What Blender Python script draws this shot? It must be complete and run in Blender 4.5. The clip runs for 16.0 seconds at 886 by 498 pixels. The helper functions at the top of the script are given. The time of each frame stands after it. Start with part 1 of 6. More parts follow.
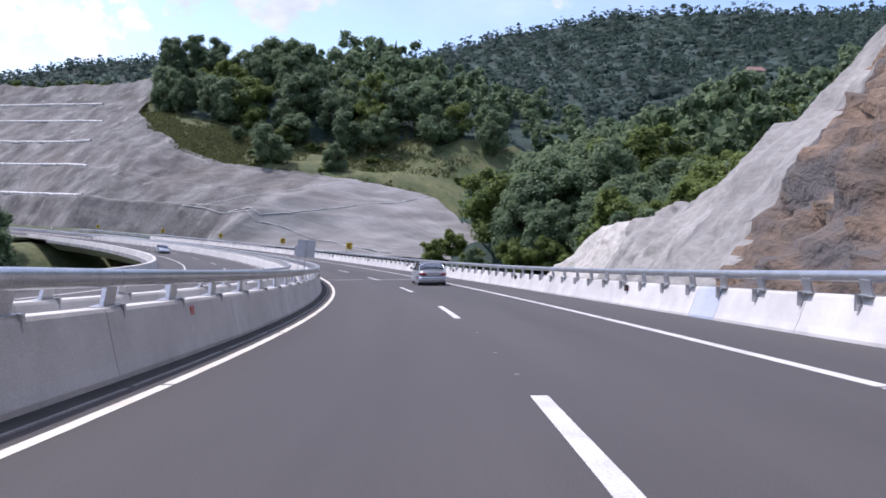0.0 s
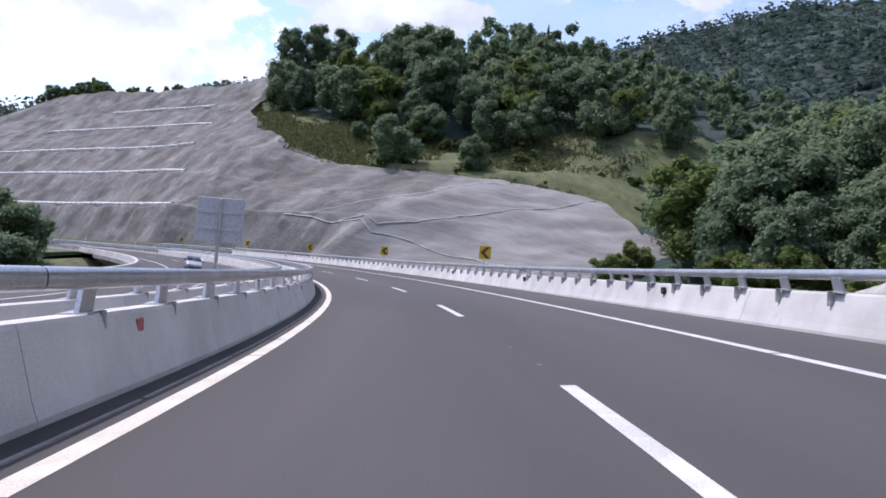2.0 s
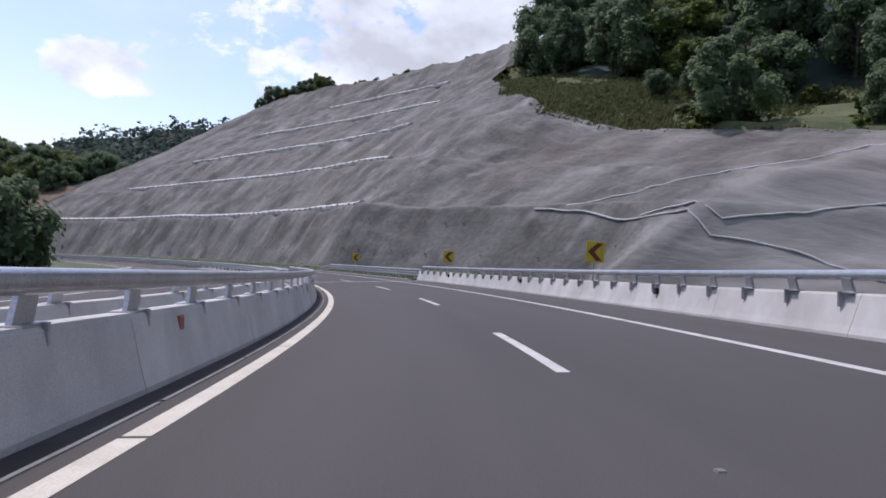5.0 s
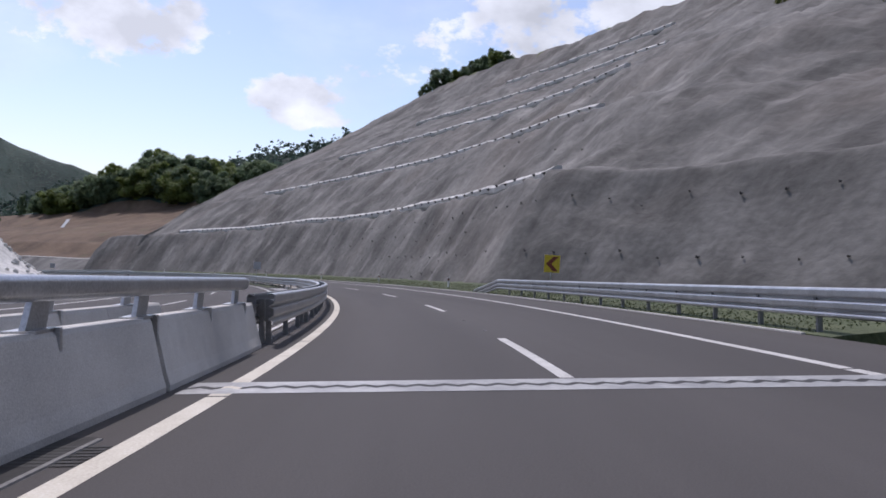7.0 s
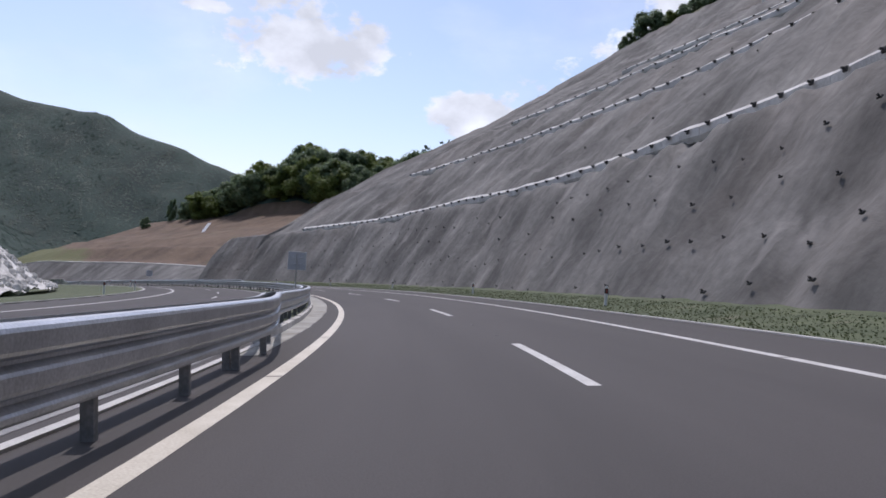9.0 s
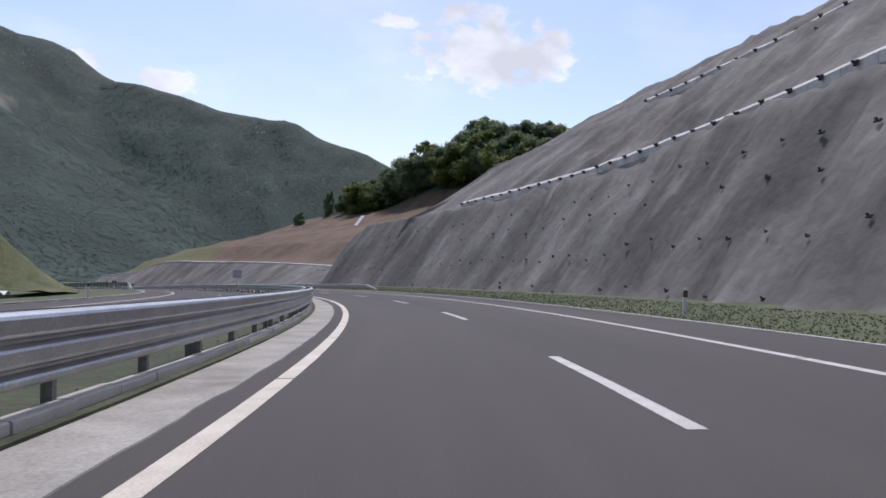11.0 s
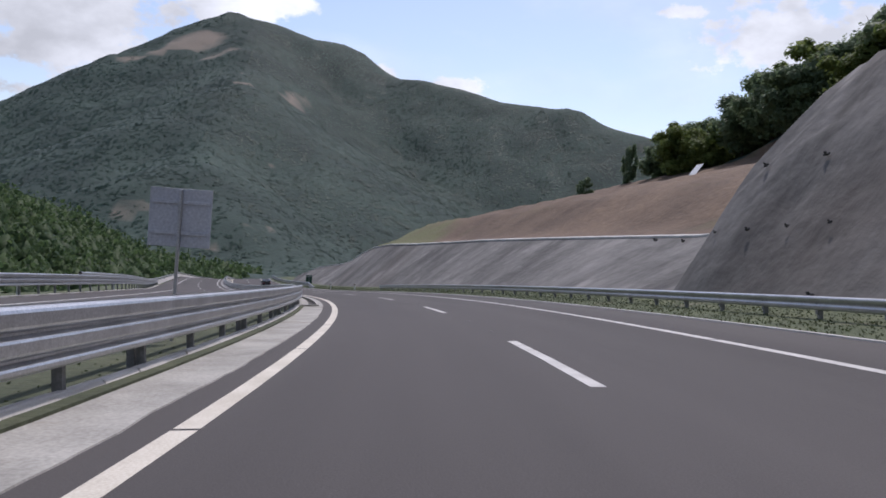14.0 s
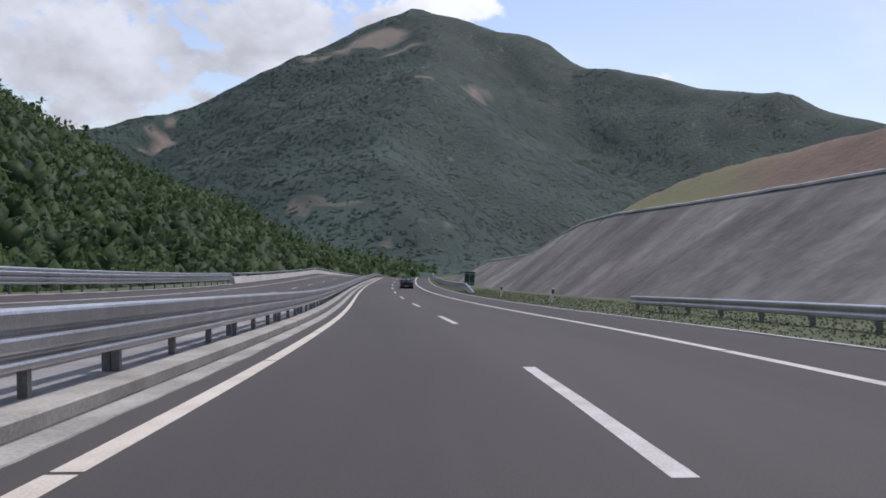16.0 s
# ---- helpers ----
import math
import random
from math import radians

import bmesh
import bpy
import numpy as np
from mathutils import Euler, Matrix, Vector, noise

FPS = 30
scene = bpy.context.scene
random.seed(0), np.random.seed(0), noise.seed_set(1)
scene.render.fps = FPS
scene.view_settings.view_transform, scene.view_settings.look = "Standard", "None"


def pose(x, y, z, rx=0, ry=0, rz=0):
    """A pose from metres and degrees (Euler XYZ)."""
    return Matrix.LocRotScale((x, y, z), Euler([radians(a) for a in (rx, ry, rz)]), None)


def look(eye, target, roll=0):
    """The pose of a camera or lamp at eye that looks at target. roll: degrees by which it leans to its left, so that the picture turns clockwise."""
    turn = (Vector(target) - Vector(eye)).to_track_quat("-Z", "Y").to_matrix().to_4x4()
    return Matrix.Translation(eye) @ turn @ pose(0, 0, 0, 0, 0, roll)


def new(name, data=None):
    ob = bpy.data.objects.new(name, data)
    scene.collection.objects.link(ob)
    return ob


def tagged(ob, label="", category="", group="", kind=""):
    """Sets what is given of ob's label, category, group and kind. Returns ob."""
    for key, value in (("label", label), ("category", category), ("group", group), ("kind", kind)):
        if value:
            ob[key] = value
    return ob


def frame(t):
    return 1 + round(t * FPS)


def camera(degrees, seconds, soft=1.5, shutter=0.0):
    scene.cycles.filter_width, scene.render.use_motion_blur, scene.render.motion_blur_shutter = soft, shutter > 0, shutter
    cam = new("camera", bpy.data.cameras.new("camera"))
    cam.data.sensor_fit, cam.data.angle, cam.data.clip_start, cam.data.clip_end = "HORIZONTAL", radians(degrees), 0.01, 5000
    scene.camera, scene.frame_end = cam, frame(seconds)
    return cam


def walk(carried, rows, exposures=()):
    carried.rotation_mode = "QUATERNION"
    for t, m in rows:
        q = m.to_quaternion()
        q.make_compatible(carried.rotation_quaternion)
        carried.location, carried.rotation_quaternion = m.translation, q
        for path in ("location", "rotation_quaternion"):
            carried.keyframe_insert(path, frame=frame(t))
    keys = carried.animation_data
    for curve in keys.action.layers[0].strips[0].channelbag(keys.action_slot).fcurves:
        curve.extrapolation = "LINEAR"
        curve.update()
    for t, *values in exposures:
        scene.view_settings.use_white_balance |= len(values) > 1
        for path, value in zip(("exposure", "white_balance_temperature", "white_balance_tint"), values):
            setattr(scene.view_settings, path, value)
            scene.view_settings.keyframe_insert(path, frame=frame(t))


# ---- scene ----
# ---- the road's line: distance s along it, offset o to its right, height h over it ----
S_NODES = (0, 100, 200, 300, 400, 520)
BEND_S = (0, 100, 200, 300, 400, 455, 472, 490, 520, 560, 700)
BEND = (3.408, 3.680, 3.747, 3.681, 3.725, 3.4, 2.0, 0.6, -0.3, -0.8, -1.0)   # curvature, 1/km
BANK = (0.0895, 0.0838, 0.0759, 0.0748, 0.0771, 0.0708)  # cross slope
SS = np.arange(-400.0, 1200.0, 4.0)
KK = np.interp(SS, BEND_S, BEND) / 1000
KK = np.where(np.abs(KK) < 2e-5, 2e-5, KK)
TH = np.concatenate([[0], np.cumsum((KK[1:] + KK[:-1]) / 2 * 4)])
TH -= TH[100]
TM = (TH[1:] + TH[:-1]) / 2
RX = np.concatenate([[0], np.cumsum(-np.sin(TM) * 4)])
RY = np.concatenate([[0], np.cumsum(np.cos(TM) * 4)])
RX -= RX[100]
RY -= RY[100]


def z0_of(s):
    s = np.asarray(s, float)
    c = np.clip(s, -40, 480)
    u = c / 250 - 1
    z = -0.03121 * c - 2.6862 * u * u - 3.5332 * u ** 3
    grade = -0.03121 - 2 * 2.6862 * u / 250 - 3 * 3.5332 * u * u / 250
    return z + (s - c) * grade + 1.5e-4 * np.clip(s - 480, 0, 150) ** 2


def frame_at(s, o=0.0):
    s = np.asarray(s, float)
    q = np.clip(((s + 400) / 4).astype(int), 0, len(SS) - 2)
    u = s - SS[q]
    th = TH[q] + u * (KK[q] + u / 8 * (KK[q + 1] - KK[q]))
    tm = (th + TH[q]) / 2
    return RX[q] - np.sin(tm) * u + np.cos(th) * o, RY[q] + np.cos(tm) * u + np.sin(th) * o, th


def road_z(s, o):
    lift = np.interp(s, (0, 120, 300, 400, 480), (0.15, 0.2, 0.3, 0.35, 0.65)) * np.clip((-np.asarray(o) - 6) / 9, 0, 1.4)
    return z0_of(s) + np.tan(np.interp(s, S_NODES, BANK)) * o + lift


def on_road(s, o, h=0.0):
    """World place of road coordinates: h metres over the banked carriageway."""
    x, y, th = frame_at(s, o)
    return np.stack(np.broadcast_arrays(x, y, road_z(s, o) + h), -1)


def to_road(x, y):
    """Road coordinates of world places (flat arrays)."""
    x, y = np.asarray(x, float), np.asarray(y, float)
    s, o = np.empty_like(x), np.empty_like(x)
    for a in range(0, len(x), 4000):
        X, Y = x[a:a + 4000], y[a:a + 4000]
        q = ((X[:, None] - RX) ** 2 + (Y[:, None] - RY) ** 2).argmin(1)
        dx, dy = X - RX[q], Y - RY[q]
        ct, st = np.cos(TH[q]), np.sin(TH[q])
        al, ac, rad = -dx * st + dy * ct, dx * ct + dy * st, 1 / KK[q]
        sg = np.sign(rad)
        s[a:a + 4000] = SS[q] + np.arctan2(al * sg, (ac + rad) * sg) * rad
        o[a:a + 4000] = sg * np.hypot(al, ac + rad) - rad
    return s, o


# ---- the camera and its walk: seconds, s, o, turn from the road's heading, pitch, lean ----
ROWS = (
    (0.0, -20.41, -1.064, 0.51, -1.34, 5.26),
    (0.5, -6.35, -1.366, 0.35, -1.00, 5.35),
    (1.0, 7.81, -1.597, 0.02, -0.91, 5.35),
    (1.5, 22.01, -1.691, -0.37, -0.55, 5.32),
    (2.0, 36.33, -1.587, -0.47, -0.55, 5.08),
    (2.5, 50.85, -1.741, -0.05, -0.49, 5.01),
    (3.0, 65.91, -1.857, -0.05, -0.22, 5.07),
    (3.5, 80.77, -1.955, -0.44, -0.09, 5.02),
    (4.3, 103.76, -1.852, -0.35, 0.01, 4.79),
    (5.2, 130.12, -1.717, -0.53, 0.24, 4.49),
    (6.0, 152.69, -1.595, -0.62, 0.34, 4.32),
    (6.5, 167.87, -1.60, -0.38, 0.48, 4.24),
    (7.0, 181.78, -1.696, 0.09, 0.66, 4.00),
    (7.5, 195.99, -1.894, 0.18, 0.76, 3.93),
    (8.0, 210.24, -1.799, 0.08, 0.79, 4.08),
    (8.5, 224.85, -1.97, -0.12, 0.72, 3.97),
    (9.0, 239.57, -1.955, -0.06, 0.76, 4.14),
    (9.5, 254.23, -2.03, 0.09, 0.59, 3.97),
    (10.3, 278.33, -2.100, -0.12, 0.46, 4.09),
    (11.1, 302.83, -2.177, -0.21, 0.29, 4.20),
    (12.0, 330.69, -2.194, -0.37, -0.06, 4.19),
    (12.5, 346.14, -2.169, -0.40, -0.30, 4.28),
    (13.0, 362.08, -2.064, -0.70, -0.40, 4.31),
    (13.5, 377.86, -1.958, -1.18, -0.80, 4.28),
    (14.0, 393.24, -1.952, -0.66, -1.16, 4.17),
    (14.5, 408.60, -1.762, -0.35, -1.40, 4.23),
    (15.0, 423.77, -1.765, -0.51, -1.62, 4.25),
    (15.5, 439.06, -1.597, -0.36, -2.00, 4.15),
    (16.0, 454.45, -1.587, -0.65, -2.00, 4.11),
)


def eye_pose(s, o, turn, pitch, lean, height=1.1366):
    x, y, th = frame_at(s, o)
    yaw, pitch, lean = float(th) + radians(turn), radians(pitch), radians(lean)
    ahead = Vector((-math.sin(yaw) * math.cos(pitch), math.cos(yaw) * math.cos(pitch), math.sin(pitch)))
    level = Vector((math.cos(yaw), math.sin(yaw), 0))
    above = level.cross(ahead)
    right = math.cos(lean) * level + math.sin(lean) * above
    up = math.cos(lean) * above - math.sin(lean) * level
    m = Matrix((right, up, -ahead)).transposed().to_4x4()
    m.translation = (float(x), float(y), float(road_z(s, o)) + height)
    return m


cam = camera(56.28, 16.0, soft=1.7)
walk(cam, [(row[0], eye_pose(*row[1:])) for row in ROWS], exposures=((0.0, 0.78, 5880, 23), (1.5, 0.7, 5880, 23), (3.5, 0.47, 5970, 22), (6.0, 0.07, 6080, 22), (9.5, 0.03, 6130, 20), (12.5, 0.1, 6180, 21), (16.0, 0.0, 6220, 20)))

# ---- daylight ----
SUN_YAW, SUN_UP = 67.0, 59.0    # degrees to the left of +y, and over the horizon
sun_way = Vector((-math.sin(radians(SUN_YAW)) * math.cos(radians(SUN_UP)), math.cos(radians(SUN_YAW)) * math.cos(radians(SUN_UP)), math.sin(radians(SUN_UP))))
sun = new("sun", bpy.data.lights.new("sun", "SUN"))
sun.data.energy, sun.data.angle, sun.data.color = 2.5, radians(0.6), (1.0, 0.95, 0.88)
sun.matrix_world = look(sun_way * 500, (0, 0, 0))

world = bpy.data.worlds.new("sky")
scene.world = world
world.use_nodes = True
nt = world.node_tree
nt.nodes.clear()
w_out = nt.nodes.new("ShaderNodeOutputWorld")
w_sky = nt.nodes.new("ShaderNodeTexSky")
w_sky.sky_type, w_sky.sun_disc = "NISHITA", False
w_sky.sun_elevation, w_sky.sun_rotation = radians(SUN_UP), radians(-SUN_YAW)
w_sky.air_density, w_sky.dust_density, w_sky.altitude = 1.0, 1.5, 300
w_bg = nt.nodes.new("ShaderNodeBackground")
w_bg.inputs["Strength"].default_value = 0.138
nt.links.new(w_sky.outputs[0], w_bg.inputs["Color"])
w_cloud = nt.nodes.new("ShaderNodeBackground")
w_cloud.inputs["Color"].default_value = (0.9, 0.96, 1.0, 1)
w_mix = nt.nodes.new("ShaderNodeMixShader")
w_co = nt.nodes.new("ShaderNodeTexCoord")


def sky_math(op, *ins):
    n = nt.nodes.new("ShaderNodeMath")
    n.operation = op
    for i, v in enumerate(ins):
        if isinstance(v, (int, float)):
            n.inputs[i].default_value = v
        else:
            nt.links.new(v, n.inputs[i])
    return n.outputs[0]


w_sep = nt.nodes.new("ShaderNodeSeparateXYZ")
nt.links.new(w_co.outputs["Generated"], w_sep.inputs[0])
w_az = sky_math("ARCTAN2", sky_math("MULTIPLY", w_sep.outputs[0], -1.0), w_sep.outputs[1])
w_el = sky_math("ARCSINE", w_sep.outputs[2])


def sky_noise(scale, detail, rough, stretch=1.6):
    mp, n = nt.nodes.new("ShaderNodeMapping"), nt.nodes.new("ShaderNodeTexNoise")
    mp.inputs["Scale"].default_value = (1.0, 1.0, stretch)
    n.inputs["Scale"].default_value, n.inputs["Detail"].default_value, n.inputs["Roughness"].default_value = scale, detail, rough
    nt.links.new(w_co.outputs["Generated"], mp.inputs["Vector"])
    nt.links.new(mp.outputs[0], n.inputs["Vector"])
    return n.outputs["Fac"]


# cumulus clouds: bearing to the left of +y, height, half width, half height, in degrees
CLOUDS = ((60.5, 14.0, 5.4, 2.4), (48.5, 10.3, 3.0, 1.4), (34.0, 17.5, 4.0, 2.0), (24.5, 16.5, 5.5, 3.2), (81.5, 9.8, 2.0, 0.8), (87.0, 10.4, 1.7, 0.8),
          (67.0, 15.4, 1.8, 0.7), (96.0, 14.2, 5.0, 2.0), (107.0, 11.5, 7.0, 3.8), (119.0, 9.0, 8.0, 5.0), (132.0, 12.0, 9.0, 6.0), (112.0, 16.5, 8.0, 3.5),
          (29.0, 12.5, 11.0, 5.0), (12.0, 15.5, 8.0, 3.0), (-8.0, 20.0, 9.0, 4.0), (47.7, 9.0, 2.6, 1.2), (74.0, 22.0, 6.0, 2.5), (150.0, 18.0, 10.0, 6.0), (-60.0, 22.0, 12.0, 7.0), (-130.0, 16.0, 12.0, 6.0))
w_field = None
for az, el, w, h in CLOUDS:
    cv = nt.nodes.new("ShaderNodeCombineXYZ")
    nt.links.new(sky_math("MULTIPLY_ADD", w_az, 1 / radians(w), -az / w), cv.inputs[0])
    nt.links.new(sky_math("MULTIPLY_ADD", w_el, 1 / radians(h), -el / h), cv.inputs[1])
    ln = nt.nodes.new("ShaderNodeVectorMath")
    ln.operation = "LENGTH"
    nt.links.new(cv.outputs[0], ln.inputs[0])
    w_field = ln.outputs["Value"] if w_field is None else sky_math("MINIMUM", w_field, ln.outputs["Value"])
w_billow = sky_noise(17.0, 8, 0.6)
w_wide = sky_noise(2.6, 8, 0.55, 2.4)
w_cov = sky_math("SUBTRACT", sky_math("MULTIPLY_ADD", w_billow, 2.9, -0.62), w_field)
w_r = nt.nodes.new("ShaderNodeMapRange")
w_r.interpolation_type = "SMOOTHSTEP"
w_r.inputs["From Min"].default_value, w_r.inputs["From Max"].default_value = -0.25, 0.15
nt.links.new(w_cov, w_r.inputs["Value"])
w_veil = nt.nodes.new("ShaderNodeMapRange")
w_veil.inputs["From Min"].default_value, w_veil.inputs["From Max"].default_value, w_veil.inputs["To Max"].default_value = 0.48, 0.75, 0.5
nt.links.new(w_wide, w_veil.inputs["Value"])
# unseen overhead cloud, added to whiten and brighten the light in shade
w_fill, w_over = nt.nodes.new("ShaderNodeMapRange"), nt.nodes.new("ShaderNodeMapRange")
w_fill.inputs["From Min"].default_value, w_fill.inputs["From Max"].default_value, w_fill.inputs["To Max"].default_value = 0.38, 0.62, 0.85
w_over.inputs["From Min"].default_value, w_over.inputs["From Max"].default_value = radians(24), radians(40)
nt.links.new(w_wide, w_fill.inputs["Value"])
nt.links.new(w_el, w_over.inputs["Value"])
w_sum = sky_math("MAXIMUM", sky_math("MAXIMUM", w_r.outputs[0], w_veil.outputs[0]), sky_math("MULTIPLY", w_fill.outputs[0], w_over.outputs[0]))
w_grey = nt.nodes.new("ShaderNodeMapRange")
w_grey.inputs["From Min"].default_value, w_grey.inputs["From Max"].default_value = 0.35, 0.62
w_grey.inputs["To Min"].default_value, w_grey.inputs["To Max"].default_value = 0.68, 1.02
nt.links.new(sky_noise(9.0, 6, 0.55), w_grey.inputs["Value"])
w_side = nt.nodes.new("ShaderNodeMapRange")
w_side.inputs["From Min"].default_value, w_side.inputs["From Max"].default_value = radians(5), radians(50)
w_side.inputs["To Min"].default_value, w_side.inputs["To Max"].default_value = 0.62, 1.0
nt.links.new(w_az, w_side.inputs["Value"])
w_left = nt.nodes.new("ShaderNodeMapRange")
w_left.inputs["From Min"].default_value, w_left.inputs["From Max"].default_value = radians(94), radians(112)
w_left.inputs["To Min"].default_value, w_left.inputs["To Max"].default_value = 1.06, 0.8
nt.links.new(w_az, w_left.inputs["Value"])
nt.links.new(sky_math("MULTIPLY", sky_math("MULTIPLY", w_grey.outputs[0], w_left.outputs[0]), w_side.outputs[0]), w_cloud.inputs["Strength"])
nt.links.new(w_sum, w_mix.inputs["Fac"])
nt.links.new(w_bg.outputs[0], w_mix.inputs[1])
nt.links.new(w_cloud.outputs[0], w_mix.inputs[2])
nt.links.new(w_mix.outputs[0], w_out.inputs["Surface"])


# ---- materials ----
def material(name, dark, light, scale=0.5, fine=12.0, rough=0.85, metal=0.0, bump=0.3, depth=0.01, coords="Object", stretch=(1, 1, 1), spots=None, vary=0.0, mid=(0.35, 0.65)):
    """Two-scale noise surface: wide patches between two colours, fine grain over them, relief from the grain."""
    m = bpy.data.materials.new(name)
    m.use_nodes = True
    t = m.node_tree
    b = t.nodes["Principled BSDF"]
    b.inputs["Roughness"].default_value, b.inputs["Metallic"].default_value = rough, metal
    co = t.nodes.new("ShaderNodeTexCoord")
    mp = t.nodes.new("ShaderNodeMapping")
    mp.inputs["Scale"].default_value = stretch
    t.links.new(co.outputs[coords], mp.inputs["Vector"])
    wide, grain = t.nodes.new("ShaderNodeTexNoise"), t.nodes.new("ShaderNodeTexNoise")
    wide.inputs["Scale"].default_value, wide.inputs["Detail"].default_value, wide.inputs["Roughness"].default_value = scale, 7, 0.6
    grain.inputs["Scale"].default_value, grain.inputs["Detail"].default_value = fine, 4
    t.links.new(mp.outputs[0], wide.inputs["Vector"])
    t.links.new(co.outputs[coords], grain.inputs["Vector"])
    ramp = t.nodes.new("ShaderNodeValToRGB")
    ramp.color_ramp.elements[0].position, ramp.color_ramp.elements[1].position = mid
    ramp.color_ramp.elements[0].color, ramp.color_ramp.elements[1].color = (*dark, 1), (*light, 1)
    t.links.new(wide.outputs["Fac"], ramp.inputs["Fac"])
    mix = t.nodes.new("ShaderNodeMix")
    mix.data_type, mix.blend_type = "RGBA", "OVERLAY"
    mix.inputs["Factor"].default_value = 0.45
    t.links.new(ramp.outputs["Color"], mix.inputs["A"])
    t.links.new(grain.outputs["Fac"], mix.inputs["B"])
    colour = mix.outputs["Result"]
    if spots:
        sp, sr, sm = t.nodes.new("ShaderNodeTexNoise"), t.nodes.new("ShaderNodeValToRGB"), t.nodes.new("ShaderNodeMix")
        sp.inputs["Scale"].default_value, sp.inputs["Detail"].default_value = spots[1], 6
        sr.color_ramp.elements[0].position, sr.color_ramp.elements[1].position = spots[2], spots[2] + spots[3]
        sm.data_type = "RGBA"
        sm.inputs["B"].default_value = (*spots[0], 1)
        t.links.new(mp.outputs[0], sp.inputs["Vector"])
        t.links.new(sp.outputs["Fac"], sr.inputs["Fac"])
        t.links.new(sr.outputs["Color"], sm.inputs["Factor"])
        t.links.new(colour, sm.inputs["A"])
        colour = sm.outputs["Result"]
    if vary:
        info, hsv, mr = t.nodes.new("ShaderNodeObjectInfo"), t.nodes.new("ShaderNodeHueSaturation"), t.nodes.new("ShaderNodeMapRange")
        mr.inputs["To Min"].default_value, mr.inputs["To Max"].default_value = 1 - vary, 1 + vary
        t.links.new(info.outputs["Random"], mr.inputs["Value"])
        t.links.new(mr.outputs[0], hsv.inputs["Value"])
        t.links.new(colour, hsv.inputs["Color"])
        colour = hsv.outputs["Color"]
    t.links.new(colour, b.inputs["Base Color"])
    if bump:
        bp = t.nodes.new("ShaderNodeBump")
        bp.inputs["Strength"].default_value, bp.inputs["Distance"].default_value = bump, depth
        t.links.new(grain.outputs["Fac"], bp.inputs["Height"])
        t.links.new(bp.outputs[0], b.inputs["Normal"])
    return m


def leaf_material(name, dark, light, scale=0.6, each=0.35):
    m = bpy.data.materials.new(name)
    m.use_nodes = True
    t = m.node_tree
    b = t.nodes["Principled BSDF"]
    b.inputs["Roughness"].default_value = 0.55
    b.inputs["Specular IOR Level"].default_value = 0.15
    co, n, ramp = t.nodes.new("ShaderNodeTexCoord"), t.nodes.new("ShaderNodeTexNoise"), t.nodes.new("ShaderNodeValToRGB")
    n.inputs["Scale"].default_value, n.inputs["Detail"].default_value = scale, 6
    geo, add, info = t.nodes.new("ShaderNodeNewGeometry"), t.nodes.new("ShaderNodeMath"), t.nodes.new("ShaderNodeObjectInfo")
    add.operation = "MULTIPLY_ADD"
    add.inputs[1].default_value = each
    t.links.new(geo.outputs["Random Per Island"], add.inputs[0])
    t.links.new(n.outputs["Fac"], add.inputs[2])
    add2 = t.nodes.new("ShaderNodeMath")
    add2.operation = "MULTIPLY_ADD"
    add2.inputs[1].default_value = 0.3
    t.links.new(info.outputs["Random"], add2.inputs[0])
    t.links.new(add.outputs[0], add2.inputs[2])
    ramp.color_ramp.elements[0].position, ramp.color_ramp.elements[1].position = 0.45, 1.1
    ramp.color_ramp.elements[0].color, ramp.color_ramp.elements[1].color = (*dark, 1), (*light, 1)
    t.links.new(co.outputs["Object"], n.inputs["Vector"])
    t.links.new(add2.outputs[0], ramp.inputs["Fac"])
    t.links.new(ramp.outputs["Color"], b.inputs["Base Color"])
    glow, mixed = t.nodes.new("ShaderNodeBsdfTranslucent"), t.nodes.new("ShaderNodeMixShader")
    mixed.inputs["Fac"].default_value = 0.5
    t.links.new(ramp.outputs["Color"], glow.inputs["Color"])
    t.links.new(b.outputs[0], mixed.inputs[1])
    t.links.new(glow.outputs[0], mixed.inputs[2])
    t.links.new(mixed.outputs[0], t.nodes["Material Output"].inputs["Surface"])
    return m


ASPHALT = material("asphalt", (0.05, 0.0447, 0.0422), (0.073, 0.0655, 0.062), 0.25, 60, 0.88, bump=0.5, depth=0.006, coords="UV", stretch=(0.08, 1.2, 1))
DECK = material("deck_edge", (0.2, 0.2, 0.2), (0.34, 0.33, 0.32), 0.4, 20, 0.9)
PAINT = material("white_road_paint", (0.44, 0.428, 0.4), (0.6, 0.587, 0.555), 1.5, 40, 0.7, bump=0.3, depth=0.003, coords="UV")
CREAM = material("yellowed_edge_paint", (0.53, 0.485, 0.395), (0.67, 0.625, 0.53), 1.2, 40, 0.7, bump=0.3, depth=0.003, coords="UV")
CONCRETE = material("parapet_concrete", (0.475, 0.455, 0.425), (0.615, 0.592, 0.556), 0.7, 70, 0.85, bump=0.2, depth=0.003, vary=0.07, spots=((0.38, 0.37, 0.36), 0.9, 0.6, 0.25))
STEEL = material("galvanised_steel", (0.42, 0.425, 0.435), (0.55, 0.555, 0.565), 1.6, 40, 0.36, metal=0.85, bump=0.03, depth=0.002, vary=0.06)
DARKSTEEL = material("weathered_steel_post", (0.2, 0.2, 0.2), (0.3, 0.3, 0.3), 3, 30, 0.6, metal=0.5, bump=0.1, depth=0.002)
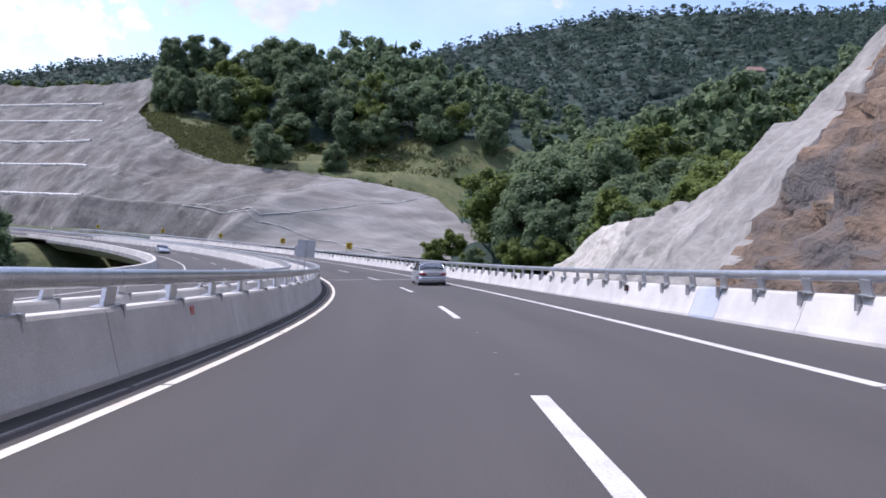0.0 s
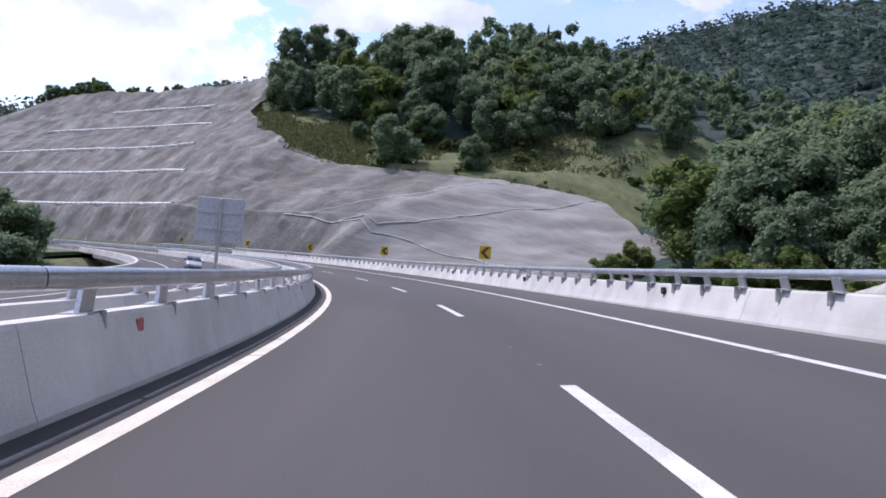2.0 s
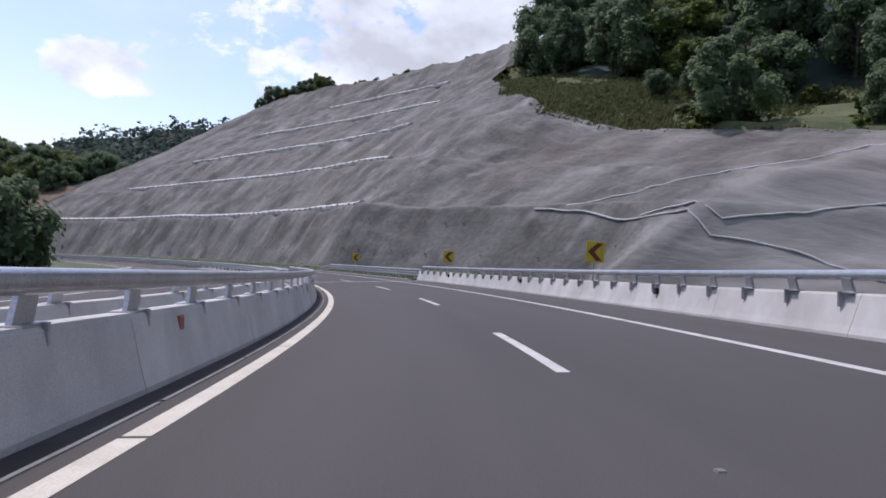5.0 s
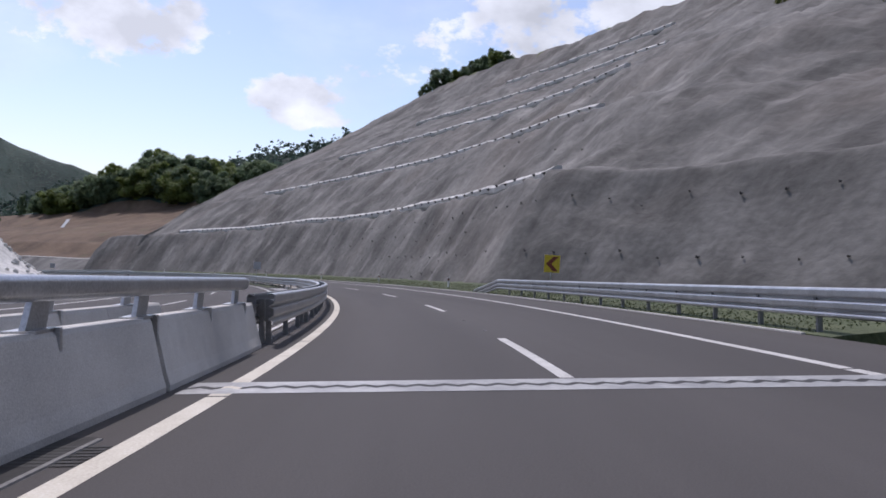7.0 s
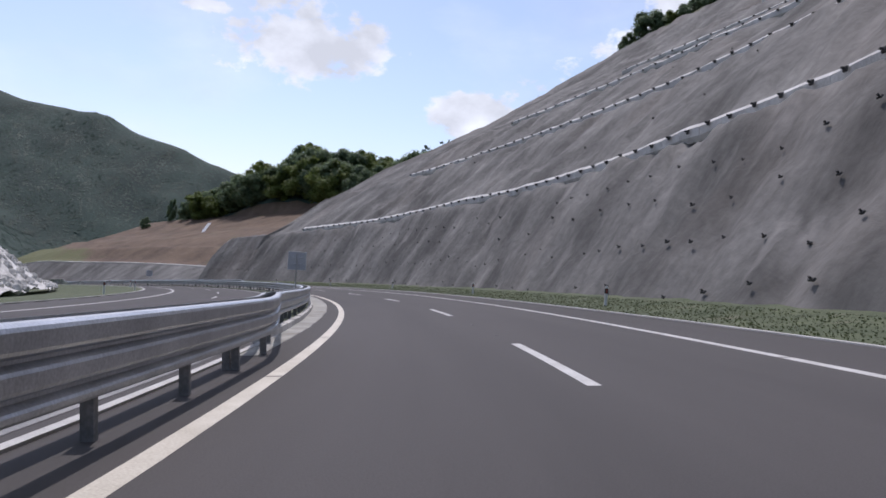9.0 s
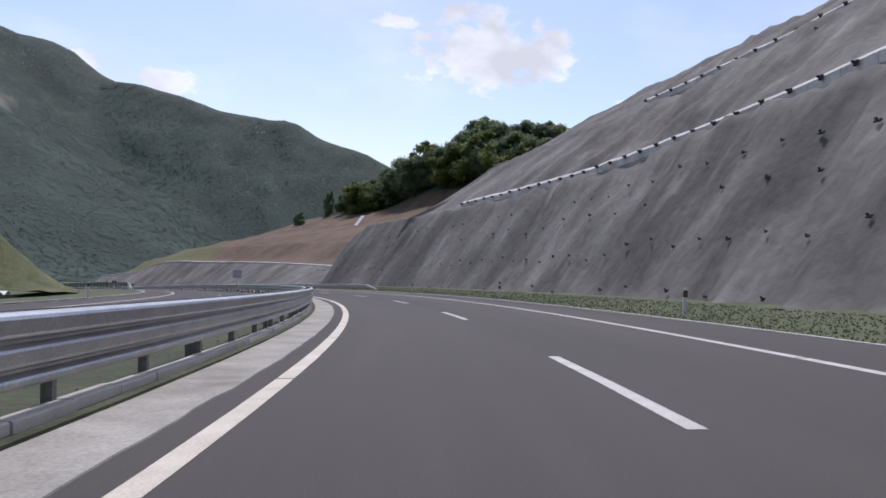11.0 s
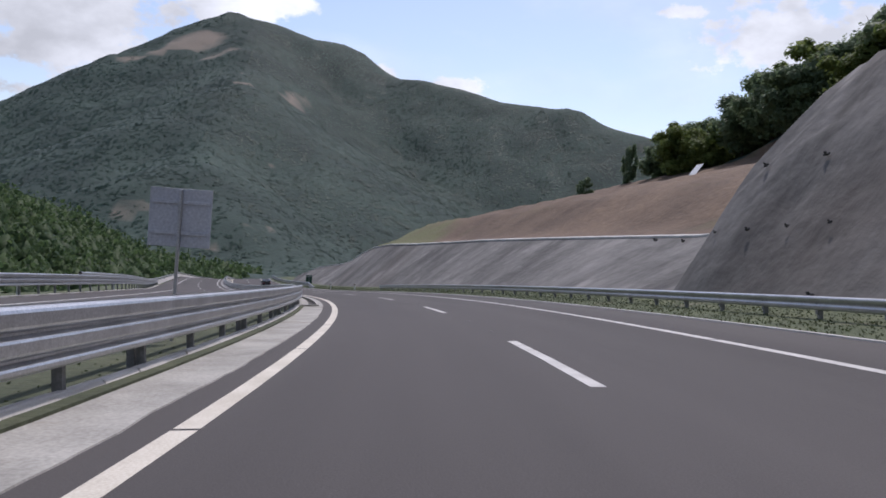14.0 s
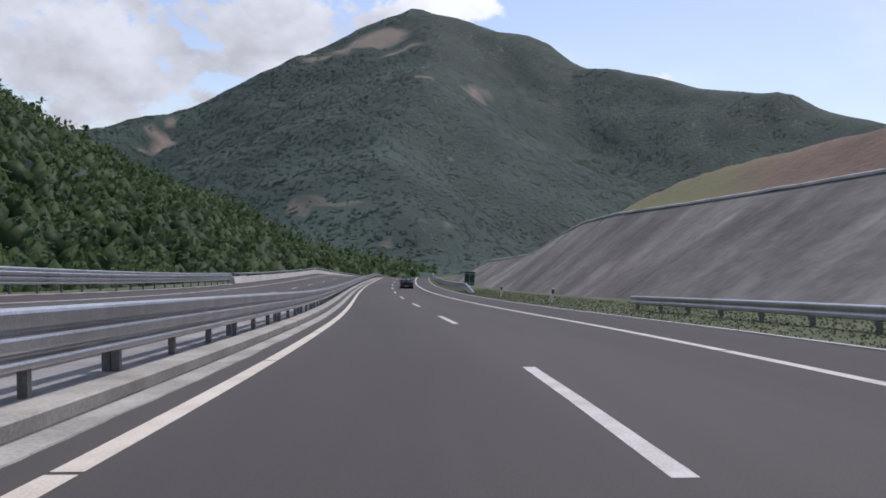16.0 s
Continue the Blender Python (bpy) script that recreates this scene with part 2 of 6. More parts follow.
SHOTCRETE = material("shotcrete", (0.08, 0.0765, 0.0705), (0.19, 0.183, 0.169), 0.16, 1.6, 0.92, bump=0.6, depth=0.1, coords="UV", stretch=(1.0, 0.5, 1), spots=((0.29, 0.275, 0.255), 0.3, 0.58, 0.2), mid=(0.38, 0.64))
st = SHOTCRETE.node_tree
st_b = st.nodes["Principled BSDF"]
st_src = st_b.inputs["Base Color"].links[0].from_socket
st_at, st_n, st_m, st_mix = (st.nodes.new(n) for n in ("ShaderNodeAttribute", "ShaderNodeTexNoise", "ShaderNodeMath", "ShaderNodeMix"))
# attribute that pales the sprayed concrete where it is set
st_at.attribute_name = "paleness"
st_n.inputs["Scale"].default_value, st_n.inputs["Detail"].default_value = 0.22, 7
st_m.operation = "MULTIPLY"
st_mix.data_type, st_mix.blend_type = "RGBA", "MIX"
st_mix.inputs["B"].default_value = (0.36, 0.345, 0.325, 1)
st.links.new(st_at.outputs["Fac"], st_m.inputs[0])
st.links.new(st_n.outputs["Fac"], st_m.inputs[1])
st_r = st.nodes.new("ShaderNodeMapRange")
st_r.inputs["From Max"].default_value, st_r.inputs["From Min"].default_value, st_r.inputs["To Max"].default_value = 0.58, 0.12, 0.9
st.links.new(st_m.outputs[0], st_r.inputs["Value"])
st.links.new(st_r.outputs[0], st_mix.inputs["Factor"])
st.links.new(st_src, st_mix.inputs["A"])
# broken rain streaks down the slope, and a brown wash of earth in patches
st_uv, st_mp, st_k, st_kr, st_km = (st.nodes.new(n) for n in ("ShaderNodeTexCoord", "ShaderNodeMapping", "ShaderNodeTexNoise", "ShaderNodeMapRange", "ShaderNodeMix"))
st_mp.inputs["Scale"].default_value = (0.75, 0.48, 1.0)
st_k.inputs["Scale"].default_value, st_k.inputs["Detail"].default_value, st_k.inputs["Roughness"].default_value = 0.3, 3, 0.45
st_kr.inputs["From Min"].default_value, st_kr.inputs["From Max"].default_value, st_kr.inputs["To Min"].default_value, st_kr.inputs["To Max"].default_value = 0.34, 0.66, 0.76, 1.18
st_km.data_type, st_km.blend_type = "RGBA", "MULTIPLY"
st_km.inputs["Factor"].default_value = 1.0
st.links.new(st_uv.outputs["UV"], st_mp.inputs["Vector"])
st.links.new(st_mp.outputs[0], st_k.inputs["Vector"])
st.links.new(st_k.outputs["Fac"], st_kr.inputs["Value"])
st.links.new(st_mix.outputs["Result"], st_km.inputs["A"])
st.links.new(st_kr.outputs[0], st_km.inputs["B"])
st_w, st_wr, st_wm = (st.nodes.new(n) for n in ("ShaderNodeTexNoise", "ShaderNodeMapRange", "ShaderNodeMix"))
st_w.inputs["Scale"].default_value, st_w.inputs["Detail"].default_value = 0.045, 6
st_wr.inputs["From Min"].default_value, st_wr.inputs["From Max"].default_value, st_wr.inputs["To Max"].default_value = 0.52, 0.75, 0.35
st_wm.data_type = "RGBA"
st_wm.inputs["B"].default_value = (0.17, 0.132, 0.105, 1)
st.links.new(st_uv.outputs["UV"], st_w.inputs["Vector"])
st.links.new(st_w.outputs["Fac"], st_wr.inputs["Value"])
st.links.new(st_wr.outputs[0], st_wm.inputs["Factor"])
st.links.new(st_km.outputs["Result"], st_wm.inputs["A"])
st.links.new(st_wm.outputs["Result"], st_b.inputs["Base Color"])
SHOTLIGHT = material("fresh_shotcrete", (0.34, 0.32, 0.28), (0.46, 0.43, 0.385), 0.3, 2.5, 0.92, bump=0.6, depth=0.08)
SHOTGREY = material("old_shotcrete", (0.19, 0.18, 0.165), (0.31, 0.295, 0.265), 0.25, 2.0, 0.92, bump=0.5, depth=0.08, coords="UV", stretch=(1.0, 0.22, 1), spots=((0.14, 0.13, 0.12), 0.3, 0.58, 0.15))
PALE = material("pale_beam_concrete", (0.47, 0.455, 0.43), (0.68, 0.66, 0.625), 0.6, 12, 0.9, vary=0.08)
ROCK = material("brown_rock", (0.075, 0.06, 0.048), (0.2, 0.138, 0.095), 0.45, 3.0, 0.95, bump=0.9, depth=0.3, spots=((0.1, 0.09, 0.085), 0.25, 0.5, 0.12))
GRASS = material("meadow_grass", (0.05, 0.072, 0.026), (0.145, 0.145, 0.062), 0.12, 2.5, 0.95, bump=0.8, depth=0.12, spots=((0.05, 0.08, 0.02), 0.4, 0.55, 0.15))
VERGE = material("verge_grass", (0.062, 0.08, 0.038), (0.108, 0.125, 0.064), 0.5, 9, 0.95, bump=0.8, depth=0.06, spots=((0.18, 0.165, 0.11), 0.7, 0.62, 0.2))
MEDIAN = material("median_weeds", (0.045, 0.058, 0.03), (0.09, 0.1, 0.055), 0.6, 8, 0.95, bump=0.8, depth=0.05)
SOIL = material("terrace_soil", (0.098, 0.0655, 0.043), (0.17, 0.116, 0.076), 0.12, 2.0, 0.95, bump=0.7, depth=0.15, spots=((0.11, 0.098, 0.05), 0.1, 0.6, 0.14))
so = SOIL.node_tree
so_b = so.nodes["Principled BSDF"]
so_at, so_mix = so.nodes.new("ShaderNodeAttribute"), so.nodes.new("ShaderNodeMix")
so_at.attribute_name = "green"
so_mix.data_type = "RGBA"
so_mix.inputs["B"].default_value = (0.125, 0.13, 0.052, 1)
so.links.new(so_at.outputs["Fac"], so_mix.inputs["Factor"])
so.links.new(so_b.inputs["Base Color"].links[0].from_socket, so_mix.inputs["A"])
so.links.new(so_mix.outputs["Result"], so_b.inputs["Base Color"])
# distance haze is put into this ground's colour as a blue-green tint
WOODFLOOR = material("wooded_ground_hazed", (0.018, 0.037, 0.03), (0.043, 0.073, 0.057), 0.012, 0.3, 0.95, bump=0.6, depth=0.6)
wf = WOODFLOOR.node_tree
wf_b = wf.nodes["Principled BSDF"]
wf_src = wf_b.inputs["Base Color"].links[0].from_socket
wf_at, wf_mix, wf_n, wf_m, wf_r = (wf.nodes.new(n) for n in ("ShaderNodeAttribute", "ShaderNodeMix", "ShaderNodeTexNoise", "ShaderNodeMath", "ShaderNodeValToRGB"))
wf_at.attribute_name = "bare"
wf_mix.data_type = "RGBA"
wf_mix.inputs["B"].default_value = (0.25, 0.2, 0.155, 1)
wf_n.inputs["Scale"].default_value, wf_n.inputs["Detail"].default_value = 0.045, 9
wf_m.operation = "MULTIPLY"
wf_r.color_ramp.elements[0].position, wf_r.color_ramp.elements[1].position = 0.27, 0.5
wf.links.new(wf_at.outputs["Fac"], wf_m.inputs[0])
wf.links.new(wf_n.outputs["Fac"], wf_m.inputs[1])
wf.links.new(wf_m.outputs[0], wf_r.inputs["Fac"])
wf.links.new(wf_r.outputs["Color"], wf_mix.inputs["Factor"])
wf.links.new(wf_src, wf_mix.inputs["A"])
wf.links.new(wf_mix.outputs["Result"], wf_b.inputs["Base Color"])
# haze put into the broad leaves' green: lighter and bluer than plain foliage
LEAF = leaf_material("broad_leaves", (0.09, 0.135, 0.08), (0.2, 0.265, 0.14))
LEAF_SUN = leaf_material("bright_leaves", (0.065, 0.1, 0.025), (0.19, 0.24, 0.07))
LEAF_HILL = leaf_material("hillside_leaves", (0.05, 0.09, 0.04), (0.12, 0.18, 0.072))
# far and mountain leaves carry haze in their base colour: bluer, duller greens
LEAF_FAR = leaf_material("far_leaves_hazed", (0.044, 0.073, 0.06), (0.084, 0.124, 0.096), 0.014, 0.1)
LEAF_MOUNT = leaf_material("mountain_leaves_hazed", (0.036, 0.074, 0.056), (0.08, 0.14, 0.105), 0.014, 0.14)
BARK = material("bark", (0.06, 0.045, 0.03), (0.14, 0.11, 0.08), 2, 15, 0.95, bump=0.8, depth=0.03)
RUBBLE = material("white_rubble", (0.4, 0.39, 0.37), (0.62, 0.61, 0.58), 0.6, 4, 0.9, bump=0.8, depth=0.1, vary=0.15)
YELLOW = material("sign_yellow", (0.62, 0.45, 0.03), (0.75, 0.56, 0.05), 2, 30, 0.5, bump=0.02)
CHEVRON = material("sign_dark_red", (0.16, 0.035, 0.025), (0.22, 0.05, 0.035), 2, 30, 0.5, bump=0.02)


# ---- building helpers ----
def mesh_ob(name, verts, faces, mat, parent=None, smooth=False, uv=None, label=""):
    me = bpy.data.meshes.new(name)
    me.from_pydata([tuple(map(float, v)) for v in verts], [], [tuple(int(i) for i in f) for f in faces])
    if uv is not None:
        lay = me.uv_layers.new(name="UVMap")
        idx = np.empty(len(me.loops), int)
        me.loops.foreach_get("vertex_index", idx)
        lay.data.foreach_set("uv", np.asarray(uv, float)[idx].ravel())
    if smooth:
        me.polygons.foreach_set("use_smooth", [True] * len(me.polygons))
    me.materials.append(mat)
    me.update()
    ob = new(name, me)
    if parent is not None:
        ob.parent = parent
    if label:
        ob["label"] = label
    return ob


def structure(ob, label, category):
    return tagged(ob, label, category, kind="structure")


def thing(name, label, category, group="", m=None):
    """An empty base under which a thing's parts hang."""
    ob = tagged(new(name), label, category, group)
    ob.empty_display_size = 0.2
    if m is not None:
        ob.matrix_world = m
    return ob


def sweep(name, prof, s0, s1, step, mat, parent=None, closed=True, smooth=False, shift=None, label="", local=None):
    """A profile of (offset, height over the road) drawn along the road from s0 to s1."""
    n = max(1, int(math.ceil((s1 - s0) / step)))
    st = np.linspace(s0, s1, n + 1)
    prof = np.array(prof, float)
    k = len(prof)
    sh = np.zeros(len(st)) if shift is None else np.array([shift(q) for q in st])
    V = np.concatenate([on_road(np.full(k, q), prof[:, 0] + d, prof[:, 1]) for q, d in zip(st, sh)])
    if local is not None:
        V = V - np.array(local)
    run = np.concatenate([[0], np.cumsum(np.hypot(*np.diff(prof, axis=0).T))])
    uv = np.stack([np.repeat(st, k), np.tile(run, len(st))], -1)
    F = []
    for i in range(n):
        for j in range(k if closed else k - 1):
            a, b = i * k + j, i * k + (j + 1) % k
            F.append((a, a + k, b + k, b))
    if closed and not smooth:
        F.append(tuple(range(k)))
        F.append(tuple(n * k + j for j in reversed(range(k))))
    return mesh_ob(name, V, F, mat, parent, smooth, uv, label)


def box_data(parts):
    """Verts and faces of axis-aligned or tapered boxes: (x0, x1, y0, y1, z0, z1[, dx top, dy top, top scale])."""
    V, F = [], []
    for p in parts:
        x0, x1, y0, y1, z0, z1 = p[:6]
        dx, dy, k = (list(p[6:]) + [0, 0, 1])[:3] if len(p) > 6 else (0, 0, 1)
        cx, cy = (x0 + x1) / 2, (y0 + y1) / 2
        a = len(V)
        for z, ax, ay, kk in ((z0, 0, 0, 1), (z1, dx, dy, k)):
            for x, y in ((x0, y0), (x1, y0), (x1, y1), (x0, y1)):
                V.append((cx + (x - cx) * kk + ax, cy + (y - cy) * kk + ay, z))
        F += [(a, a + 3, a + 2, a + 1), (a + 4, a + 5, a + 6, a + 7)] + [(a + i, a + (i + 1) % 4, a + 4 + (i + 1) % 4, a + 4 + i) for i in range(4)]
    return V, F


def bevelled(name, parts, mat, parent=None, width=0.01, label="", smooth=False):
    """Boxes joined into one mesh with softened edges."""
    V, F = box_data(parts)
    me = bpy.data.meshes.new(name)
    bm = bmesh.new()
    vs = [bm.verts.new(v) for v in V]
    for f in F:
        bm.faces.new([vs[i] for i in f])
    if width:
        bmesh.ops.bevel(bm, geom=bm.edges[:], offset=width, segments=1, affect="EDGES")
    bm.to_mesh(me)
    bm.free()
    me.materials.append(mat)
    ob = new(name, me)
    if parent is not None:
        ob.parent = parent
    if label:
        ob["label"] = label
    return ob


def stand(s, o, h=0.0, tilt=True, turn=0.0):
    """The pose of a thing at the road: x to the right, y along, z up (square to the road if tilt)."""
    p = on_road(s, o, h)
    th = float(frame_at(s, o)[2])
    m = Matrix.Translation(Vector(p.tolist())) @ Matrix.Rotation(th + radians(turn), 4, "Z")
    return m @ Matrix.Rotation(-float(np.interp(s, S_NODES, BANK)), 4, "Y") if tilt else m


# ---- ground ----
def smooth01(x):
    x = np.clip(x, 0, 1)
    return x * x * (3 - 2 * x)


def fbm(x, y, scale, seed=0.0, octaves=4):
    return np.array([noise.fractal((float(a) * scale, float(b) * scale, seed), 0.6, 2.0, octaves) for a, b in zip(np.ravel(x), np.ravel(y))]).reshape(np.shape(x))


FACE_O = (8.5, 9.5, 15.4, 17.6, 26.6, 29.0, 39.2, 41.2, 55.6, 57.6, 67.2, 69.2, 86.0, 125.0)
FACE_Z = (0.0, 0.0, 10.1, 10.7, 20.0, 20.9, 29.2, 30.1, 39.0, 39.9, 47.3, 48.2, 64.0, 90.0)
# how steep the face stays above its first bench
FACE_S = (176, 190, 203.5, 215, 233, 245.6, 262, 272, 290, 320, 350, 373, 390, 406)
FACE_K = (0.30, 0.37, 0.46, 0.55, 0.66, 0.88, 1.0, 1.05, 1.0, 1.0, 0.97, 0.93, 0.89, 0.8)


def setback(s):
    s = np.asarray(s, float)
    return np.clip(248 - s, 0, None) * 0.45 + np.clip(200 - s, 0, None) * 2.0


def foot_run(s):
    """How far the face's foot spreads towards the viaduct."""
    return np.clip(np.clip(207 - np.asarray(s, float), 0, None) * 0.95, 0, 24)


def face_z(s, o):
    """Height over the road's middle of the big cutting's face."""
    d, run = np.asarray(o) - setback(s), foot_run(s)
    z = np.where(d < 15.4, 10.1 * np.clip((d - 9.5 + run) / (5.9 + run), 0, 1), np.interp(d, FACE_O, FACE_Z))
    return z + np.clip(z - 10.5, 0, None) * (np.interp(s, FACE_S, FACE_K) - 1)


def crest(s):
    """Offset of the sprayed face's upper edge."""
    return np.interp(s, (174, 179, 189, 194, 199, 204, 216, 224, 233, 245, 260, 272, 280, 284, 287, 290, 300, 335, 356, 366, 375, 382, 390, 395, 399, 403, 404.5, 406, 410, 420, 423, 427, 433), (96, 92, 92, 84, 74.5, 68.3, 61.5, 55.5, 50.8, 45.4, 50, 56, 61, 72, 86, 88, 80, 79, 82, 83, 82, 78, 72, 64, 52, 38, 30, 18, 17.5, 17, 15.5, 12.3, 10.4))


def rock_toe(s):
    return np.interp(s, (-60, 0, 16, 53, 93, 110), (9, 11, 12.5, 24, 41, 50))


def rock_top(s):
    return np.interp(s, (-60, 0, 20, 29, 32, 34.5, 36, 43, 44.5, 48, 54, 72, 90, 93, 104), (38, 31, 23, 19.3, 17.6, 16.4, 14.4, 14.2, 10.5, 8.9, 8.8, 8.1, 8.3, 6, 1))


WALL_S = (418, 438, 460, 481, 503, 520, 530, 540, 552, 575, 592)
WALL_H = (4.8, 4.5, 5.5, 6.4, 7.1, 7.7, 7.7, 7.0, 5.6, 4.4, 2.0)


def wall_drop(s):
    """How the low wall's top lies against the terrace's common height."""
    return np.interp(s, WALL_S, WALL_H) - 7.3


def ground_z(s, o):
    """World height of the natural ground."""
    s, o = np.asarray(s, float), np.asarray(o, float)
    zr = z0_of(np.clip(s, -60, 760))
    top = crest(s)
    over = np.clip(o - top, 0, None)
    early = np.interp(over, (0, 35, 60, 110, 260), (0, 11, 28, 43, 48)) * np.interp(s, (180, 215, 240), (0.6, 0.8, 1.0))
    later = np.interp(over, (0, 10, 30, 200), (0, 1, -2, -40))
    w = smooth01((s - 268) / 34)
    right_big = face_z(np.clip(s, 170, 900), np.minimum(o, top)) + early * (1 - w) + later * w
    late = np.interp(o, (6.5, 9.3, 17, 20, 40, 62, 75, 97, 120, 160, 320), (-0.2, 0.2, 7.2, 8.2, 15.0, 20, 25, 31, 31, 20, -10)) + 9 * np.exp(-((s - 497) / 24) ** 2 - ((o - 98) / 20) ** 2)
    late = (late + np.where(o > 16, wall_drop(s) * np.interp(o, (17, 60), (1, 0)), 0)) * smooth01((665 - s) / 90) - 24 * smooth01((s - 600) / 60)
    valley = np.interp(o, (6, 30, 60, 80, 105, 134, 160, 320), (-14, -10, -2, 5, 14, 31, 44, 105))
    lip, tall = rock_toe(s), rock_top(s)
    cliff = -4.0 + np.minimum(np.clip(o - lip, 0, None) * 1.3, tall) + np.clip(o - lip - tall / 1.3, 0, None) * 0.45
    a = smooth01((s - 150) / 40)
    b = smooth01((s - 405) / 45)
    c = smooth01((125 - s) / 50)
    zright = valley * (1 - a) * (1 - c) + cliff * c * (1 - a) + (right_big * (1 - b) + late * b) * a
    inside = np.interp(-o, (17, 24, 45, 90, 200), (-0.6, -1.5, -6, -14, -22)) - 16 * smooth01((s - 430) / 60)
    dip = smooth01((s + 60) / 60) * smooth01((205 - s) / 30) + smooth01((s - 540) / 60)
    inside = inside - 13 * dip
    under = -0.5 - 14 * dip
    z = np.where(o > 6.4, zright, np.where(o < -17.2, inside - 1.4, under + np.tan(0.078) * np.clip(o, -17, 6)))
    return zr + z


# ---- carriageways ----
S_A, S_B = -110.0, 760.0
structure(sweep("road", [(-5.2, 0), (6.05, 0), (6.05, -0.3), (-5.2, -0.3)], S_A, 430.0, 4, ASPHALT), "dark grey asphalt carriageway with tyre-worn lanes", "road")
structure(sweep("road_ahead", [(-4.3, 0), (6.05, 0), (6.05, -0.3), (-4.3, -0.3)], 430.0, S_B, 4, ASPHALT), "dark grey asphalt carriageway running on towards the next viaduct", "road")
structure(sweep("road_opposite", [(-17.3, 0), (-6.2, 0), (-6.2, -0.3), (-17.3, -0.3)], S_A, S_B, 4, ASPHALT), "grey asphalt carriageway for the other direction", "road")
structure(sweep("bridge_deck", [(-5.6, -0.02), (-4.4, -0.02), (-4.4, -0.31), (5.9, -0.31), (5.9, -0.02), (6.9, -0.02), (6.9, -0.6), (4.5, -2.2), (-3.5, -2.2), (-5.6, -0.6)], -60, 192.5, 4, DECK), "concrete viaduct deck under the carriageway", "bridge")
structure(sweep("bridge_deck_opposite", [(-18.2, -0.02), (-17.1, -0.02), (-17.1, -0.31), (-6.5, -0.31), (-6.5, -0.02), (-5.7, -0.02), (-5.7, -0.6), (-7.2, -2.2), (-15.5, -2.2), (-18.2, -0.6)], -40, 192.5, 4, DECK), "concrete viaduct deck of the other carriageway", "bridge")


def line(o, width, s0, s1, mat, step=3.0, parent=None, name="edge_line", shift=None):
    return sweep(name, [(o - width / 2, 0.004), (o + width / 2, 0.004)], s0, s1, step, mat, parent, closed=False, shift=shift)


def line_wander(s):
    return np.interp(s, (0, 328, 346, 446), (0.0, 0.0, 0.07, 0.06))


# edge lines are laid in long strokes with narrow gaps for drainage
lines = structure(thing("edge_line_left", "cream thermoplastic edge line with drainage gaps", "road marking"), "cream thermoplastic edge line with drainage gaps", "road marking")
q = -109.0
while q < 700:
    line(-3.72, 0.13 if q < 30 else 0.21, q, q + 7.4, CREAM, 2.5, lines, "stroke", line_wander)
    q += 7.48
lines_r = structure(thing("edge_line_right", "white painted edge line along the hard shoulder", "road marking"), "white painted edge line along the hard shoulder", "road marking")
q = -108.0
while q < 700:
    line(3.62, 0.2, q, q + 11.9, PAINT, 3, lines_r, "stroke")
    q += 12.0
lane = structure(thing("lane_line", "white dashed lane line", "road marking"), "white dashed lane line", "road marking")
for k in range(-4, 36):
    a = -19.0 + k * 19.127
    line(0.0, 0.17, a, a + 6.4, PAINT, 3.2, lane, "dash")
opp = structure(thing("lane_lines_opposite", "white lines of the other carriageway", "road marking"), "white lines of the other carriageway", "road marking")
line(-7.0, 0.18, -100, 700, PAINT, 5, opp, "stroke")
line(-14.7, 0.18, -100, 700, PAINT, 5, opp, "stroke")
for k in range(-4, 36):
    a = -12.0 + k * 19.127
    line(-10.85, 0.15, a, a + 6.4, PAINT, 3.2, opp, "dash")

# ---- bridge parapets with a steel rail ----
def parapet(name, prof, s0, s1, seg, label):
    base = structure(thing(name, label, "parapet"), label, "parapet")
    q = s0
    while q < s1 - 0.5:
        e = min(q + seg, s1)
        sweep("parapet_segment", prof, q + 0.008, e - 0.008, 3.0, CONCRETE, base)
        q = e
    return base


FOOT_DARK = material("foot_strip_dark", (0.02, 0.019, 0.018), (0.04, 0.038, 0.036), 1.0, 20, 0.9, bump=0.2)
FOOT_LIP = material("foot_strip_lip", (0.16, 0.155, 0.15), (0.24, 0.235, 0.225), 1.0, 20, 0.85, bump=0.1)
PATCHED = material("patched_concrete", (0.4, 0.43, 0.5), (0.48, 0.51, 0.58), 0.8, 40, 0.85, bump=0.15, depth=0.003)


def sided(prof, face, side):
    """Profile given as (distance behind the road-side face, height), put on the left or right of the road."""
    pts = [(face + side * d, h) for d, h in prof]
    return pts if side < 0 else pts[::-1]


PARAPET = [(0.0, 0.0), (0.0, 0.06), (0.05, 0.2), (0.2, 0.74), (0.23, 0.78), (0.5, 0.78), (0.53, 0.74), (0.6, -0.02)]
RAIL_TUBE = [(0.20, 1.03), (0.18, 1.07), (0.18, 1.15), (0.2, 1.19), (0.24, 1.21), (0.31, 1.21), (0.35, 1.19), (0.37, 1.15), (0.37, 1.07), (0.35, 1.03), (0.31, 1.01), (0.24, 1.01)]


